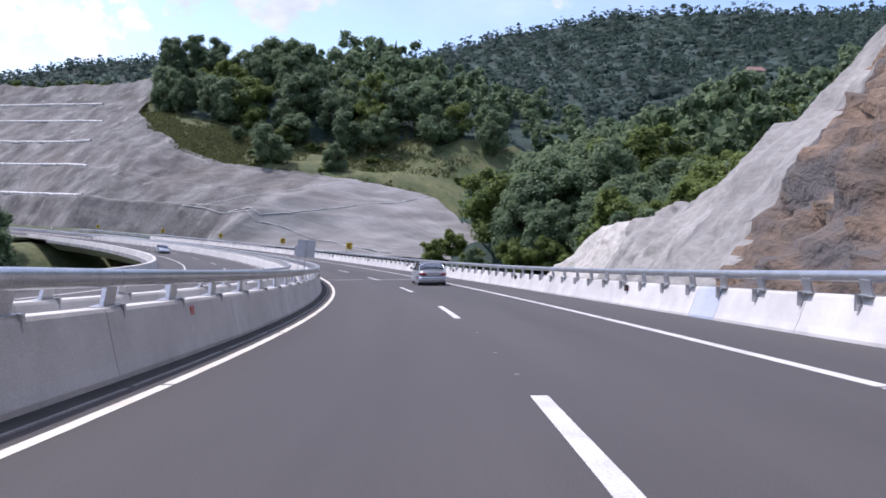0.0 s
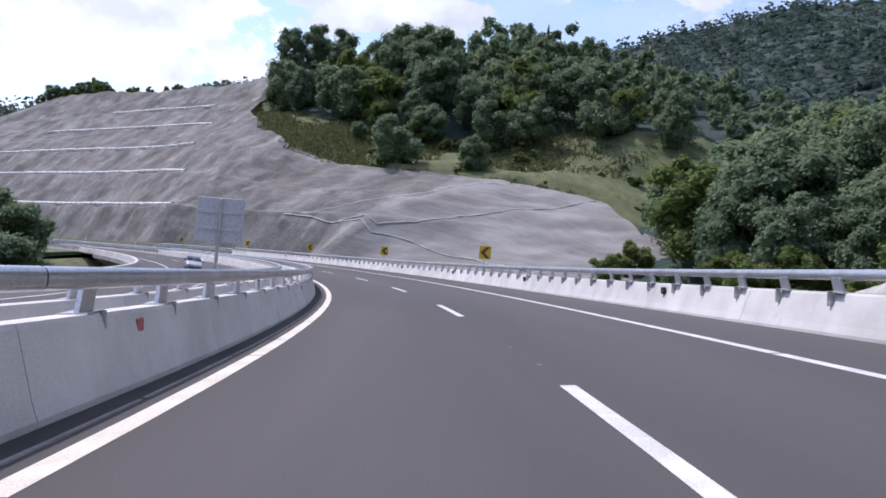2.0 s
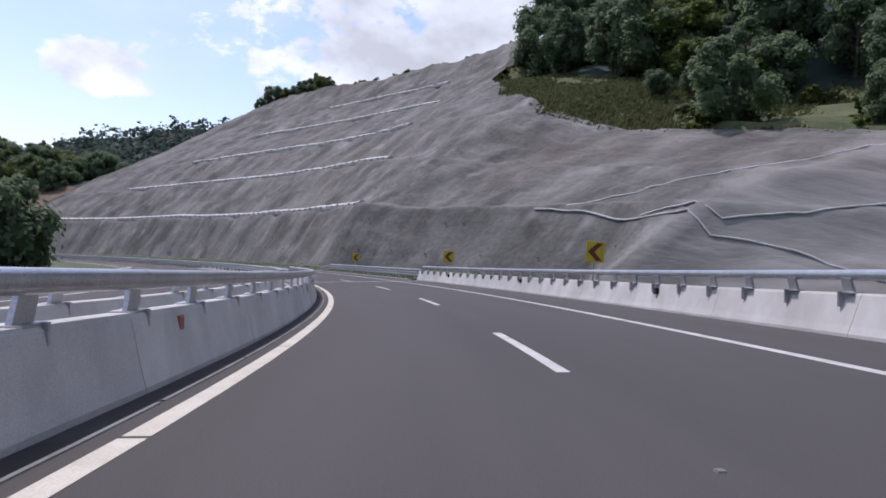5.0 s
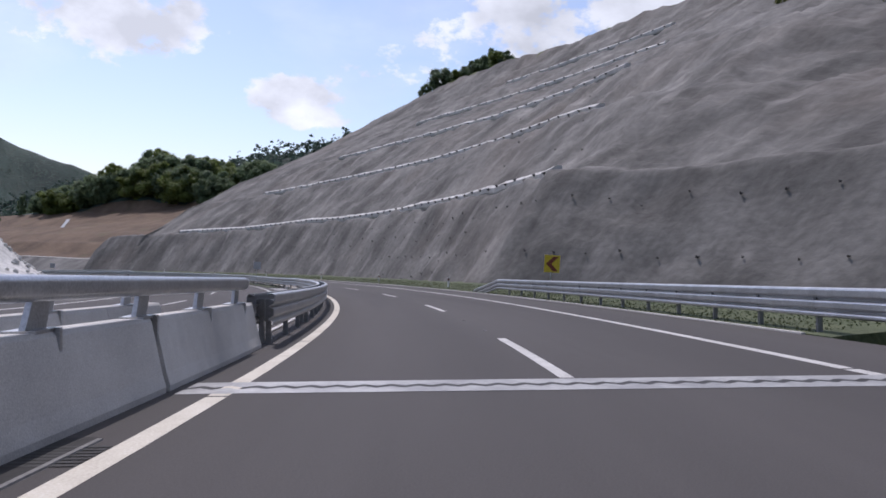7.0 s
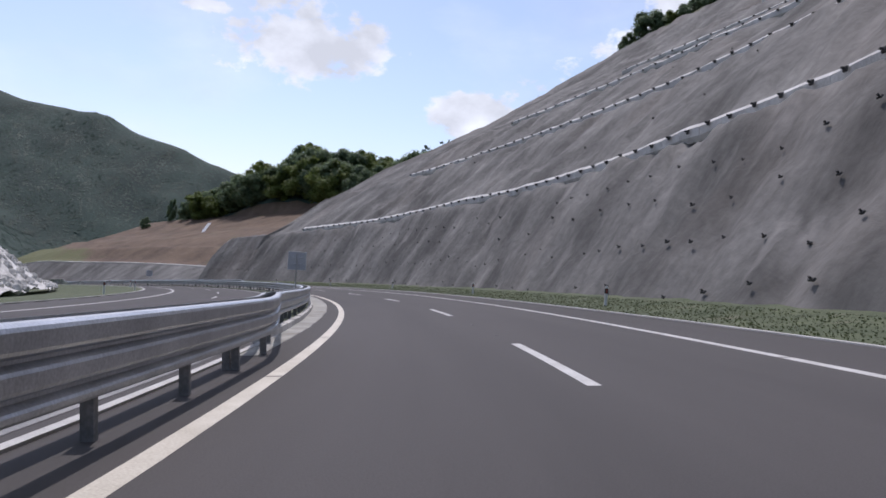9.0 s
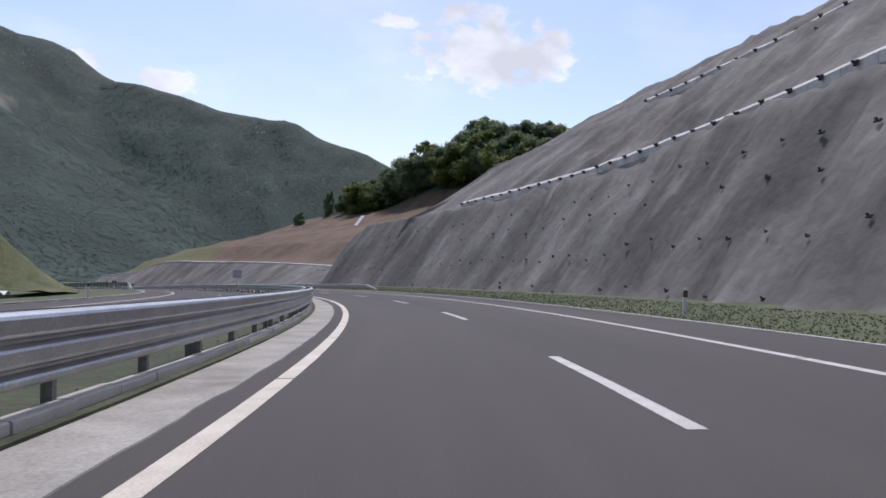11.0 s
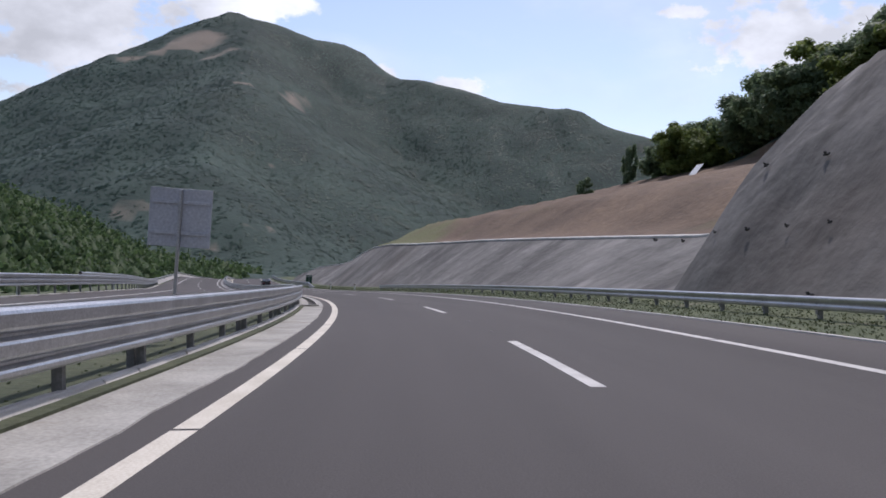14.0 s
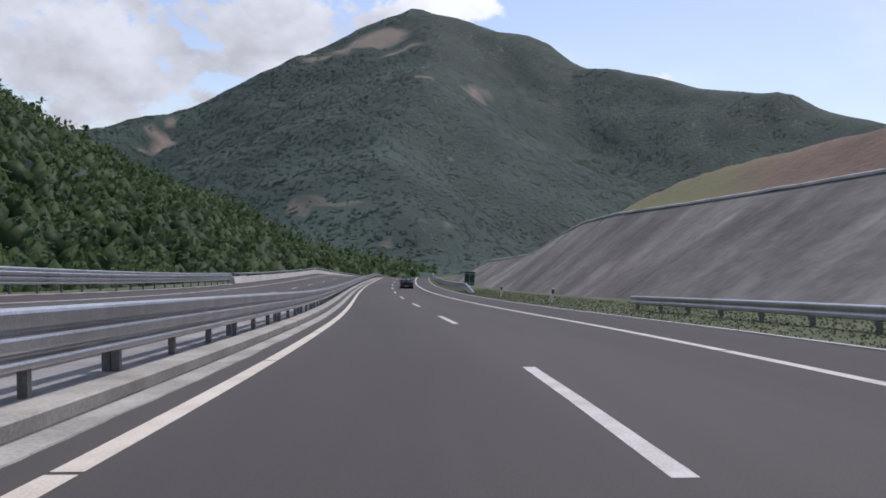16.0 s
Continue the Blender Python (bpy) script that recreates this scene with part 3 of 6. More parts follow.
def top_rail(name, face, side, s0, s1, pitch, label):
    base = tagged(thing(name, label, "railing"), label, "railing", "rails on the parapets")
    q = s0
    while q < s1 - 0.5:
        e = min(q + 9.0, s1)
        sweep("rail", sided(RAIL_TUBE, face, side), q + 0.01, e - 0.01, 3.0, STEEL, base, smooth=True)
        q = e
    x = side
    V, F = box_data([(min(0.25 * x, 0.3 * x), max(0.25 * x, 0.3 * x), -0.19, 0.15, 0.775, 1.04, 0.0, 0.14, 0.95),
                     (min(0.12 * x, 0.22 * x), max(0.12 * x, 0.22 * x), 0.1, 0.15, 0.52, 0.8),
                     (min(0.16 * x, 0.42 * x), max(0.16 * x, 0.42 * x), -0.2, 0.2, 0.775, 0.8)])
    me = bpy.data.meshes.new("post")
    me.from_pydata(V, [], F)
    me.materials.append(STEEL)
    q = s0 + 1.2
    while q < s1:
        post = new("post", me)
        post.parent = base
        post.matrix_local = stand(q, face)
        q += pitch
    return base


parapet("parapet_left", sided(PARAPET, -4.32, -1), -101.5, 190.5, 6.0, "grey concrete bridge parapet in cast segments")
right = parapet("parapet_right", sided(PARAPET, 6.02, 1), -100.9, -0.9, 6.0, "pale concrete bridge parapet in cast segments")
sweep("patched_segment", sided(PARAPET, 6.02, 1), -0.89, 0.7, 1.0, PATCHED, right, label="bluish repaired piece of parapet")
parapet("parapet_right_far", sided(PARAPET, 6.02, 1), 0.71, 194.4, 6.0, "pale concrete bridge parapet in cast segments")
parapet("parapet_left_end", sided(PARAPET, -4.32, -1), 190.62, 196.3, 5.6, "pale concrete end block of the bridge parapet")
parapet("parapet_opposite_inner", sided(PARAPET, -6.0, -1)[::1], -100.0, 196.7, 6.0, "pale concrete parapet of the other viaduct")
parapet("parapet_opposite_outer", sided(PARAPET, -17.4, -1), -100.0, 206.0, 6.0, "pale concrete outer parapet of the other viaduct")
top_rail("parapet_rail", -4.32, -1, -101.1, 195.6, 2.4, "galvanised tube rail on tapered posts over a grey parapet")
top_rail("parapet_rail", 6.02, 1, -100.1, 193.5, 2.0, "galvanised tube rail on posts over a sunlit parapet")
top_rail("parapet_rail", -6.0, -1, -100.0, 195.6, 3.0, "galvanised tube rail over the other viaduct's parapet")

# flat dark strip along the parapet's foot, with a pale raised lip
slot = structure(thing("foot_strip", "dark strip with a pale lip along the parapet's foot", "drain"), "dark strip with a pale lip along the parapet's foot", "drain")
q = -100.0
while q < 186:
    sweep("strip_dark", [(-4.315, 0.004), (-4.05, 0.004)], q, q + 4.0, 2.0, FOOT_DARK, slot, closed=False)
    sweep("strip_lip", [(-4.05, 0.0), (-4.045, 0.014), (-4.005, 0.014), (-4.0, 0.0)], q + 0.05, q + 3.9, 2.0, FOOT_LIP, slot)
    q += 4.0

# ---- steel guard rails ----
THRIE = [(0.06, 0.355), (0.012, 0.372), (0.0, 0.39), (0.0, 0.425), (0.012, 0.445), (0.085, 0.475), (0.085, 0.5), (0.014, 0.53), (0.0, 0.555), (0.0, 0.645), (0.012, 0.668), (0.085, 0.7), (0.085, 0.725), (0.014, 0.755), (0.0, 0.78), (0.0, 0.885), (0.014, 0.912), (0.05, 0.932), (0.12, 0.938), (0.125, 0.9)]


WBEAM = [(0.1, 0.6), (0.06, 0.612), (0.045, 0.64), (0.04, 0.7), (0.065, 0.74), (0.06, 0.77), (0.02, 0.81), (0.0, 0.86), (0.004, 0.89), (0.03, 0.912), (0.1, 0.92), (0.105, 0.885)]


def guard_rail(name, face, side, s0, s1, pitch, label, lift=0.0, dip0=False, dip1=False, seg=8.0, shape=THRIE):
    """face: a number, or a function of s, for the road-side face's offset."""
    at_s = face if callable(face) else (lambda q: face)
    base = tagged(thing(name, label, "guard rail"), label, "guard rail", "motorway guard rails")
    prof = [(side * d, h + lift) for d, h in shape]
    prof = prof + [(side * (d + 0.012), h + lift - 0.002) for d, h in shape[::-1]]
    if side > 0:
        prof = prof[::-1]
    q = s0
    while q < s1 - 0.5:
        e = min(q + seg, s1)
        sweep("beam", prof, q, e + 0.12, 2.0, STEEL, base, shift=at_s)
        q = e
    for flag, at, d in ((dip0, s0, -1), (dip1, s1, 1)):
        if flag:
            st = np.linspace(at, at + d * 6.2, 4)
            fall = np.abs(st - at) / 6.2 * 0.75
            if d < 0:
                st, fall = st[::-1], fall[::-1]
            k = len(prof)
            pr = np.array(prof)
            V = np.concatenate([on_road(np.full(k, a), pr[:, 0] + float(at_s(at)) + side * f * 0.1, np.maximum(pr[:, 1] - f, -0.1)) for a, f in zip(st, fall)])
            F = [(i * k + j, (i + 1) * k + j, (i + 1) * k + (j + 1) % k, i * k + (j + 1) % k) for i in range(3) for j in range(k)]
            mesh_ob("ramped_end", V, F, STEEL, base, label="beam end sloping down into the ground")
    x = side
    V, F = box_data([(min(0.14 * x, 0.24 * x), max(0.14 * x, 0.24 * x), -0.045, -0.035, -0.3, 0.82 + lift), (min(0.14 * x, 0.152 * x), max(0.14 * x, 0.152 * x), -0.035, 0.045, -0.3, 0.82 + lift), (min(0.228 * x, 0.24 * x), max(0.228 * x, 0.24 * x), -0.035, 0.045, -0.3, 0.82 + lift), (min(0.1 * x, 0.14 * x), max(0.1 * x, 0.14 * x), -0.05, 0.05, 0.5 + lift, 0.8 + lift)])
    me = bpy.data.meshes.new("post")
    me.from_pydata(V, [], F)
    me.materials.append(DARKSTEEL)
    q = s0 + 0.9
    while q < s1:
        post = new("post", me)
        post.parent = base
        post.matrix_local = stand(q, float(at_s(q)))
        q += pitch
    return base


def median_face(s):
    return np.interp(s, (253, 261), (-4.17, -5.1))


guard_rail("guard_rail", median_face, -1, 196.4, 720.0, 2.55, "galvanised three-wave guard rail on steel posts in the median", 0.0)
guard_rail("guard_rail", lambda s: median_face(s) - 0.5, 1, 196.4, 720.0, 7.65, "galvanised guard rail facing the other carriageway", 0.0)
guard_rail("guard_rail", 6.25, 1, 194.6, 231.0, 2.55, "galvanised guard rail with a sloping end at the verge", 0.0, False, True)
guard_rail("guard_rail", 7.5, 1, 398.0, 486.0, 2.55, "weathered two-wave guard rail on a grass verge", -0.25, True, False, shape=WBEAM)
guard_rail("guard_rail", 6.8, 1, 536.0, 720.0, 2.55, "galvanised guard rail beyond the low cutting", 0.0, True)
guard_rail("guard_rail", -17.6, -1, 424.0, 546.0, 3.0, "galvanised guard rail on the far verge", 0.1, True)
top_rail("verge_rail", -17.6, -1, 446.0, 546.0, 3.0, "galvanised tube rail on posts along the far verge")
parapet("parapet_next_bridge", sided(PARAPET, -17.6, -1), 548.0, 758.0, 6.0, "pale concrete outer parapet of the next viaduct")
top_rail("parapet_rail", -17.6, -1, 548.0, 750.0, 4.0, "galvanised tube rail over the next viaduct's parapet")

# ---- gutter and kerb beside the median ----
rr_kerb = random.Random(11)
CHANNEL = material("channel_bed", (0.05, 0.048, 0.045), (0.09, 0.086, 0.08), 0.8, 15, 0.9, bump=0.3)
GUTTER = material("gutter_concrete", (0.27, 0.262, 0.235), (0.42, 0.408, 0.37), 0.9, 25, 0.9, spots=((0.2, 0.175, 0.135), 0.8, 0.6, 0.15))
def gutter_edge(s):
    """The gutter's ragged road-side edge."""
    return 0.05 * float(noise.fractal((s * 0.35, 3.0, 0.0), 0.7, 2.0, 4)) + float(np.interp(s, (253, 262, 300, 425, 430), (-0.3, -0.25, -0.02, 0.0, 0.0)))


def gutter_strip(name, outer, inner, s0, s1, label):
    st = np.arange(s0, s1 + 0.1, 0.25)
    V = []
    for q in st:
        e = inner + gutter_edge(q)
        a = float(np.interp(q, (255, 300), (outer + 0.25, outer))) if outer < -4.6 else outer
        V += [on_road(q, a, -0.1), on_road(q, a, 0.02), on_road(q, (a + e) / 2, 0.008), on_road(q, e, 0.013), on_road(q, e + 0.015, -0.02)]
    F = [(i * 5 + j, (i + 1) * 5 + j, (i + 1) * 5 + j + 1, i * 5 + j + 1) for i in range(len(st) - 1) for j in range(4)]
    return structure(mesh_ob(name, V, F, GUTTER), label, "gutter")


gutter_strip("gutter", -5.1, -4.14, 253.0, 430.0, "pale stained concrete gutter strip with a ragged edge")
gutter_strip("gutter_narrow", -4.41, -4.12, 431.6, 720.0, "narrow pale concrete drain edge beside the edge line")
kerb = structure(thing("kerb", "grey concrete kerb in short stones beside the gutter", "kerb"), "grey concrete kerb in short stones beside the gutter", "kerb")
q = 256.0
while q < 429.5:
    low = float(np.interp(q, (256, 330, 365), (0.17, 0.14, 0.11)))
    face_o = float(np.interp(q, (256, 262, 300), (-4.8, -4.83, -5.08)))
    slant = float(np.interp(q, (330, 365), (0.02, 0.09)))
    jog, jut = rr_kerb.uniform(-0.012, 0.012), rr_kerb.uniform(-0.008, 0.008)
    prof = [(face_o - 0.2 + jog, -0.05), (face_o - 0.2 + jog, low + jut), (face_o - slant - 0.02 + jog, low + jut), (face_o - slant + jog, low - 0.015 + jut), (face_o + jog, -0.05)]
    sweep("kerb_stone", prof, q, q + (1.04 if q < 300 else 1.145), 1.2, CONCRETE, kerb)
    q += 1.16
channel = structure(thing("drain_channel", "open dark drain channel between two pale concrete edges", "drain"), "open dark drain channel between two pale concrete edges", "drain")
sweep("channel_edge", [(-5.24, -0.2), (-5.24, 0.06), (-4.8, 0.045), (-4.78, 0.03), (-4.78, -0.2)], 431.6, 720.0, 3, GUTTER, channel, label="pale worn concrete edge")
# recessed bed, darker than the two edges
sweep("channel_bed", [(-4.79, -0.1), (-4.6, -0.16), (-4.4, -0.1)], 431.6, 720.0, 3, CHANNEL, channel, closed=False, label="dark channel bed")
inlet = structure(thing("drain_inlet", "concrete drain inlet with a dark opening at the kerb's end", "drain"), "concrete drain inlet with a dark opening at the kerb's end", "drain")
for name, o0, o1, s0, s1, h0, h1 in (("inlet_back", -5.24, -5.1, 429.9, 431.55, -0.2, 0.09), ("inlet_sill", -4.3, -4.14, 429.9, 431.55, -0.2, 0.02), ("inlet_end", -5.1, -4.3, 429.9, 430.1, -0.2, 0.08)):
    sweep(name, [(o0, h0), (o0, h1), (o1, h1), (o1, h0)], s0, s1, 0.9, GUTTER, inlet)
sweep("inlet_floor", [(-5.1, -0.14), (-4.3, -0.14)], 430.1, 431.6, 0.9, CHANNEL, inlet, closed=False)
structure(sweep("median_strip", [(-6.3, -0.1), (-6.3, 0.05), (-4.95, 0.05), (-4.95, -0.1)][::-1], 260.0, 436.0, 4, MEDIAN), "grass and weeds in the narrow median", "grass")
structure(sweep("median_paving", [(-6.3, -0.1), (-6.3, 0.006), (-5.1, 0.006), (-5.1, -0.1)][::-1], 199.5, 260.0, 4, DECK), "grey paving between the carriageways", "paving")
structure(sweep("median_paving_far", [(-6.3, -0.1), (-6.3, 0.05), (-5.2, 0.05), (-5.2, -0.1)][::-1], 436.0, 720.0, 4, DECK), "grey concrete paving under the median rail", "paving")
structure(sweep("median_edge", [(-4.88, 0.0), (-4.88, 0.03), (-4.76, 0.03), (-4.76, 0.0)][::-1], 200.0, 258.0, 4, PAINT), "white concrete edging behind the median rail", "kerb")
structure(sweep("shoulder_edge", [(6.04, -0.1), (6.04, 0.03), (6.1, 0.038), (6.13, 0.02), (6.13, -0.1)][::-1], 198.0, 720.0, 4, CONCRETE), "narrow pale concrete edging of the hard shoulder", "kerb")
structure(sweep("verge", [(6.12, 0.015), (6.5, 0.05), (7.5, 0.13), (9.0, 0.29), (10.4, 0.42), (12.6, 0.5), (12.6, -0.6), (6.12, -0.6)][::-1], 197.0, 720.0, 3, VERGE), "grass verge below the cutting", "grass")

# ---- the big sprayed cutting ----
def patch_relief(S, O, Z, seed, rough):
    """Lumps of a sprayed or earthen sheet."""
    fold = 0.5 - np.abs(fbm(S, (O + Z) * 0.3, 0.16, seed + 3, 4))
    calm = 1 - 0.55 * smooth01((245 - S) / 30) - 0.55 * smooth01((S - 365) / 30)
    return calm * (rough * fbm(S, O + Z, 0.07, seed, 5) + 1.5 * rough * (fold - 0.3)) + 0.3 * rough * fbm(S, O, 0.35, seed + 7, 3)


def patch(name, s0, s1, ds, rows, low, high, height, mat, seed, rough=0.5, label="", category="slope", ease=None):
    """A sheet between two offsets that follow the road, with its height over the road's middle."""
    st = np.arange(s0, s1 + 0.1, ds)
    v = np.linspace(0, 1, rows)
    S, Vv = np.meshgrid(st, v, indexing="ij")
    lo, hi = low(S), high(S)
    O = lo + (hi - lo) * Vv
    Z = height(S, O)
    x, y, _ = frame_at(S, O)
    z = z0_of(S) + Z + patch_relief(S, O, Z, seed, rough) * (ease(S, O) if ease else 1.0)
    P = np.stack([x, y, z], -1).reshape(-1, 3)
    along = np.cumsum(np.hypot(np.diff(O, axis=1, prepend=O[:, :1]), np.diff(Z, axis=1, prepend=Z[:, :1])), axis=1)
    uv = np.stack([S, along], -1).reshape(-1, 2)
    n, k = len(st), rows
    F = [(i * k + j, (i + 1) * k + j, (i + 1) * k + j + 1, i * k + j + 1) for i in range(n - 1) for j in range(k - 1)]
    return structure(mesh_ob(name, P, F, mat, None, True, uv), label, category)


def toe(s):
    return setback(s) - foot_run(s) + np.interp(s, (176, 200, 240), (9.0, 9.3, 8.9))


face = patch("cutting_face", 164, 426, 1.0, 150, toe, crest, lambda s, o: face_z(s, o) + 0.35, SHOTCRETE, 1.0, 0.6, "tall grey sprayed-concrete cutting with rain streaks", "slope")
# colour is paled below s 200 to offset shade, over real pale blotches
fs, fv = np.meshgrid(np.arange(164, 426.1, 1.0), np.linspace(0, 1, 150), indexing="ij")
att = face.data.attributes.new("paleness", "FLOAT", "POINT")
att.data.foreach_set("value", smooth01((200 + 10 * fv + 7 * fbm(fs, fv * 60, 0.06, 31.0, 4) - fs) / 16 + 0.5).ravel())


def wall_edge(s):
    return np.interp(s, (418, 560, 592), (17.2, 17.0, 11.0))


def wall_top(s):
    return np.interp(s, WALL_S, WALL_H)


low_face = patch("low_cutting_face", 418, 592, 1.5, 24, lambda s: 8.9 + 0 * s, wall_edge, lambda s, o: (o - 8.9) / (wall_edge(s) - 8.9) * wall_top(s) + 0.2, SHOTCRETE, 5.0, 0.1, "low grey sprayed-concrete wall with a pale coping", "slope", lambda s, o: np.clip((wall_edge(s) - o) / 2.0, 0.04, 1))
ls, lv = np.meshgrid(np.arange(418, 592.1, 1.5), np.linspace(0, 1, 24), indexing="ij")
att = low_face.data.attributes.new("paleness", "FLOAT", "POINT")
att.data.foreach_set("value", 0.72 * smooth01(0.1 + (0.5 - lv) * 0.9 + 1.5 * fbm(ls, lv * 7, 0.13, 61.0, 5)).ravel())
TERRACE_O = (9, 12, 17, 20, 26, 28.6, 37, 39.8, 50, 52.6, 62, 75, 97)
TERRACE_Z = (0, 3, 7.3, 8.1, 12.0, 11.75, 15.1, 14.85, 17.8, 17.55, 20, 25, 34)
terrace = patch("terrace", 420, 640, 1.5, 60, lambda s: np.interp(s, (420, 560, 592, 640), (17.4, 17.2, 11.2, 50)), lambda s: 80 + 0 * s,
                lambda s, o: (np.interp(o, TERRACE_O, TERRACE_Z) + wall_drop(s) * np.interp(o, (17, 60), (1, 0))) * smooth01((665 - s) / 90) - 24 * smooth01((s - 600) / 60) + 0.15,
                SOIL, 9.0, 0.35, "brown earth terraces above the low cutting", "hillside", lambda s, o: np.clip((o - wall_edge(s)) / 5.0, 0.04, 1))
ts, tv = np.meshgrid(np.arange(420, 640.1, 1.5), np.linspace(0, 1, 60), indexing="ij")
att = terrace.data.attributes.new("green", "FLOAT", "POINT")
att.data.foreach_set("value", smooth01((ts - 492 - 170 * tv + 16 * fbm(ts, tv * 60, 0.09, 41.0, 4)) / 26).ravel())
st = np.arange(426.0, 588.1, 2.0)
V = []
for q in st:
    e, top, jog = float(wall_edge(q)), float(wall_top(q)), 0.05 * float(noise.noise((q * 0.4, 0.0, 7.0)))
    x, y, th = frame_at(q, 0.0)
    V += [(float(x) + math.cos(th) * (e + a), float(y) + math.sin(th) * (e + a), float(z0_of(q)) + top + b + jog) for a, b in ((-0.15, 0.12), (-0.17, 0.24), (-0.13, 0.28), (0.34, 0.36), (0.4, 0.33), (0.42, 0.0))]
F = [(i * 6 + j, (i + 1) * 6 + j, (i + 1) * 6 + j + 1, i * 6 + j + 1) for i in range(len(st) - 1) for j in range(5)]
structure(mesh_ob("wall_coping", V, F, PALE), "narrow pale coping on the low wall", "coping")


# ---- the rock cutting beside the viaduct's start ----
def rock_cutting():
    """One face from the raw rock to the sprayed nose; the sprayed skin is smoother than the rock."""
    n, rows = 210, 74
    S, v = np.meshgrid(np.linspace(-60, 104, n), np.linspace(0, 1, rows), indexing="ij")
    top = rock_top(S)
    O = rock_toe(S) - 1.2 + v * (top / 1.3 + 2.6)
    Z = np.minimum(1.3 * (O - rock_toe(S)), top + 0.2 * (O - rock_toe(S) - top / 1.3)) - 0.3
    x, y, th = frame_at(S, O)
    wide, fine = fbm(S, (O + Z) * 0.6, 0.09, 21.0, 4), fbm(S, O + Z, 0.55, 24.0, 4)
    edge = 13.5 + 13.5 * v + 2.5 * fbm(S, O + Z, 0.25, 26.0, 3)
    raw = smooth01((edge - S) / 3 + 0.5)
    folds = np.abs(np.sin(S * 0.36 + 1.5 * wide)) ** 0.6 * 0.5
    nz = wide * (1.1 + 0.6 * raw) + fine * (0.16 + 0.75 * raw) + folds * (1 - raw)
    P = np.stack([x - np.cos(th) * nz, y - np.sin(th) * nz, z0_of(S) + Z + 0.4 * nz + 0.5], -1).reshape(-1, 3)
    uv = np.stack([S, O + Z], -1).reshape(-1, 2)
    F = [(i * rows + j, (i + 1) * rows + j, (i + 1) * rows + j + 1, i * rows + j + 1) for i in range(n - 1) for j in range(rows - 1)]
    ob = mesh_ob("rock_face", P, F, ROCK, None, True, uv)
    ob.data.materials.append(SHOTGREY)
    ob.data.materials.append(SHOTLIGHT)
    kind = np.where(S < edge, 0, np.where(S < 72 + 2 * wide - 5 * v, 1, 2))
    ob.data.polygons.foreach_set("material_index", kind[:-1, :-1].ravel().astype(np.int32))
    return structure(ob, "brown rock face running into grey sprayed concrete with a pale nose", "rock face")


rock_cutting()

# ---- natural ground round the road ----
st = np.concatenate([np.arange(-160, 180, 5.0), np.arange(180, 470, 3.0), np.arange(470, 680, 5.0)])
of = np.concatenate([np.arange(-235, -30, 12.0), np.arange(-30, -16, 3.0), [-12, -6, 0, 5.0, 6.5], np.arange(8, 90, 3.0), np.arange(92, 270, 8.0)])
S, O = np.meshgrid(st, of, indexing="ij")
Z = ground_z(S, O)
in_face = (S > 174) & (S < 438) & (O > toe(S) - 3) & (O < crest(S) - 0.8)
Z = Z - np.where(in_face, 3.2, 0.0) - np.where((S > 410) & (S < 642) & (O > 9) & (O < 78), 3.0, 0.0)
Z = Z + fbm(S, O, 0.03, 3.0) * np.clip((np.abs(O + 5) - 14) / 20, 0, 1) * 2.5
gap = (S > 120) & (S < 232) & (O > 6.2) & (O < toe(S) - 1.0)
Z = np.where(gap, np.minimum(Z, road_z(S, 6.0) - 2.5), Z)
x, y, _ = frame_at(S, O)
P = np.stack([x, y, Z], -1).reshape(-1, 3)
k = len(of)
F = [(i * k + j, (i + 1) * k + j, (i + 1) * k + j + 1, i * k + j + 1) for i in range(len(st) - 1) for j in range(k - 1)]
ground = mesh_ob("ground", P, F, GRASS, None, True)
ground.data.materials.append(WOODFLOOR)
ground.data.materials.append(SOIL)
wooded = np.where(S > 190, O > crest(S) + np.interp(S, (190, 215, 250, 270, 290), (60, 44, 28, 14, 7)), O > np.interp(S, (35, 60, 95, 130, 160, 173, 182, 190), (58, 44, 48, 56, 58, 64, 100, 145))) & (S < 300) & (O > 8) | (S > 424) & (S < 600) & (O >= 78) & (O < 125)
earth = (S > 424) & (S < 650) & (O > 14) & (O < 78)
ground.data.polygons.foreach_set("material_index", np.where(earth, 2, np.where(wooded, 1, 0))[:-1, :-1].ravel().astype(np.int32))
structure(ground, "uneven meadow ground with dry and green grass", "ground")


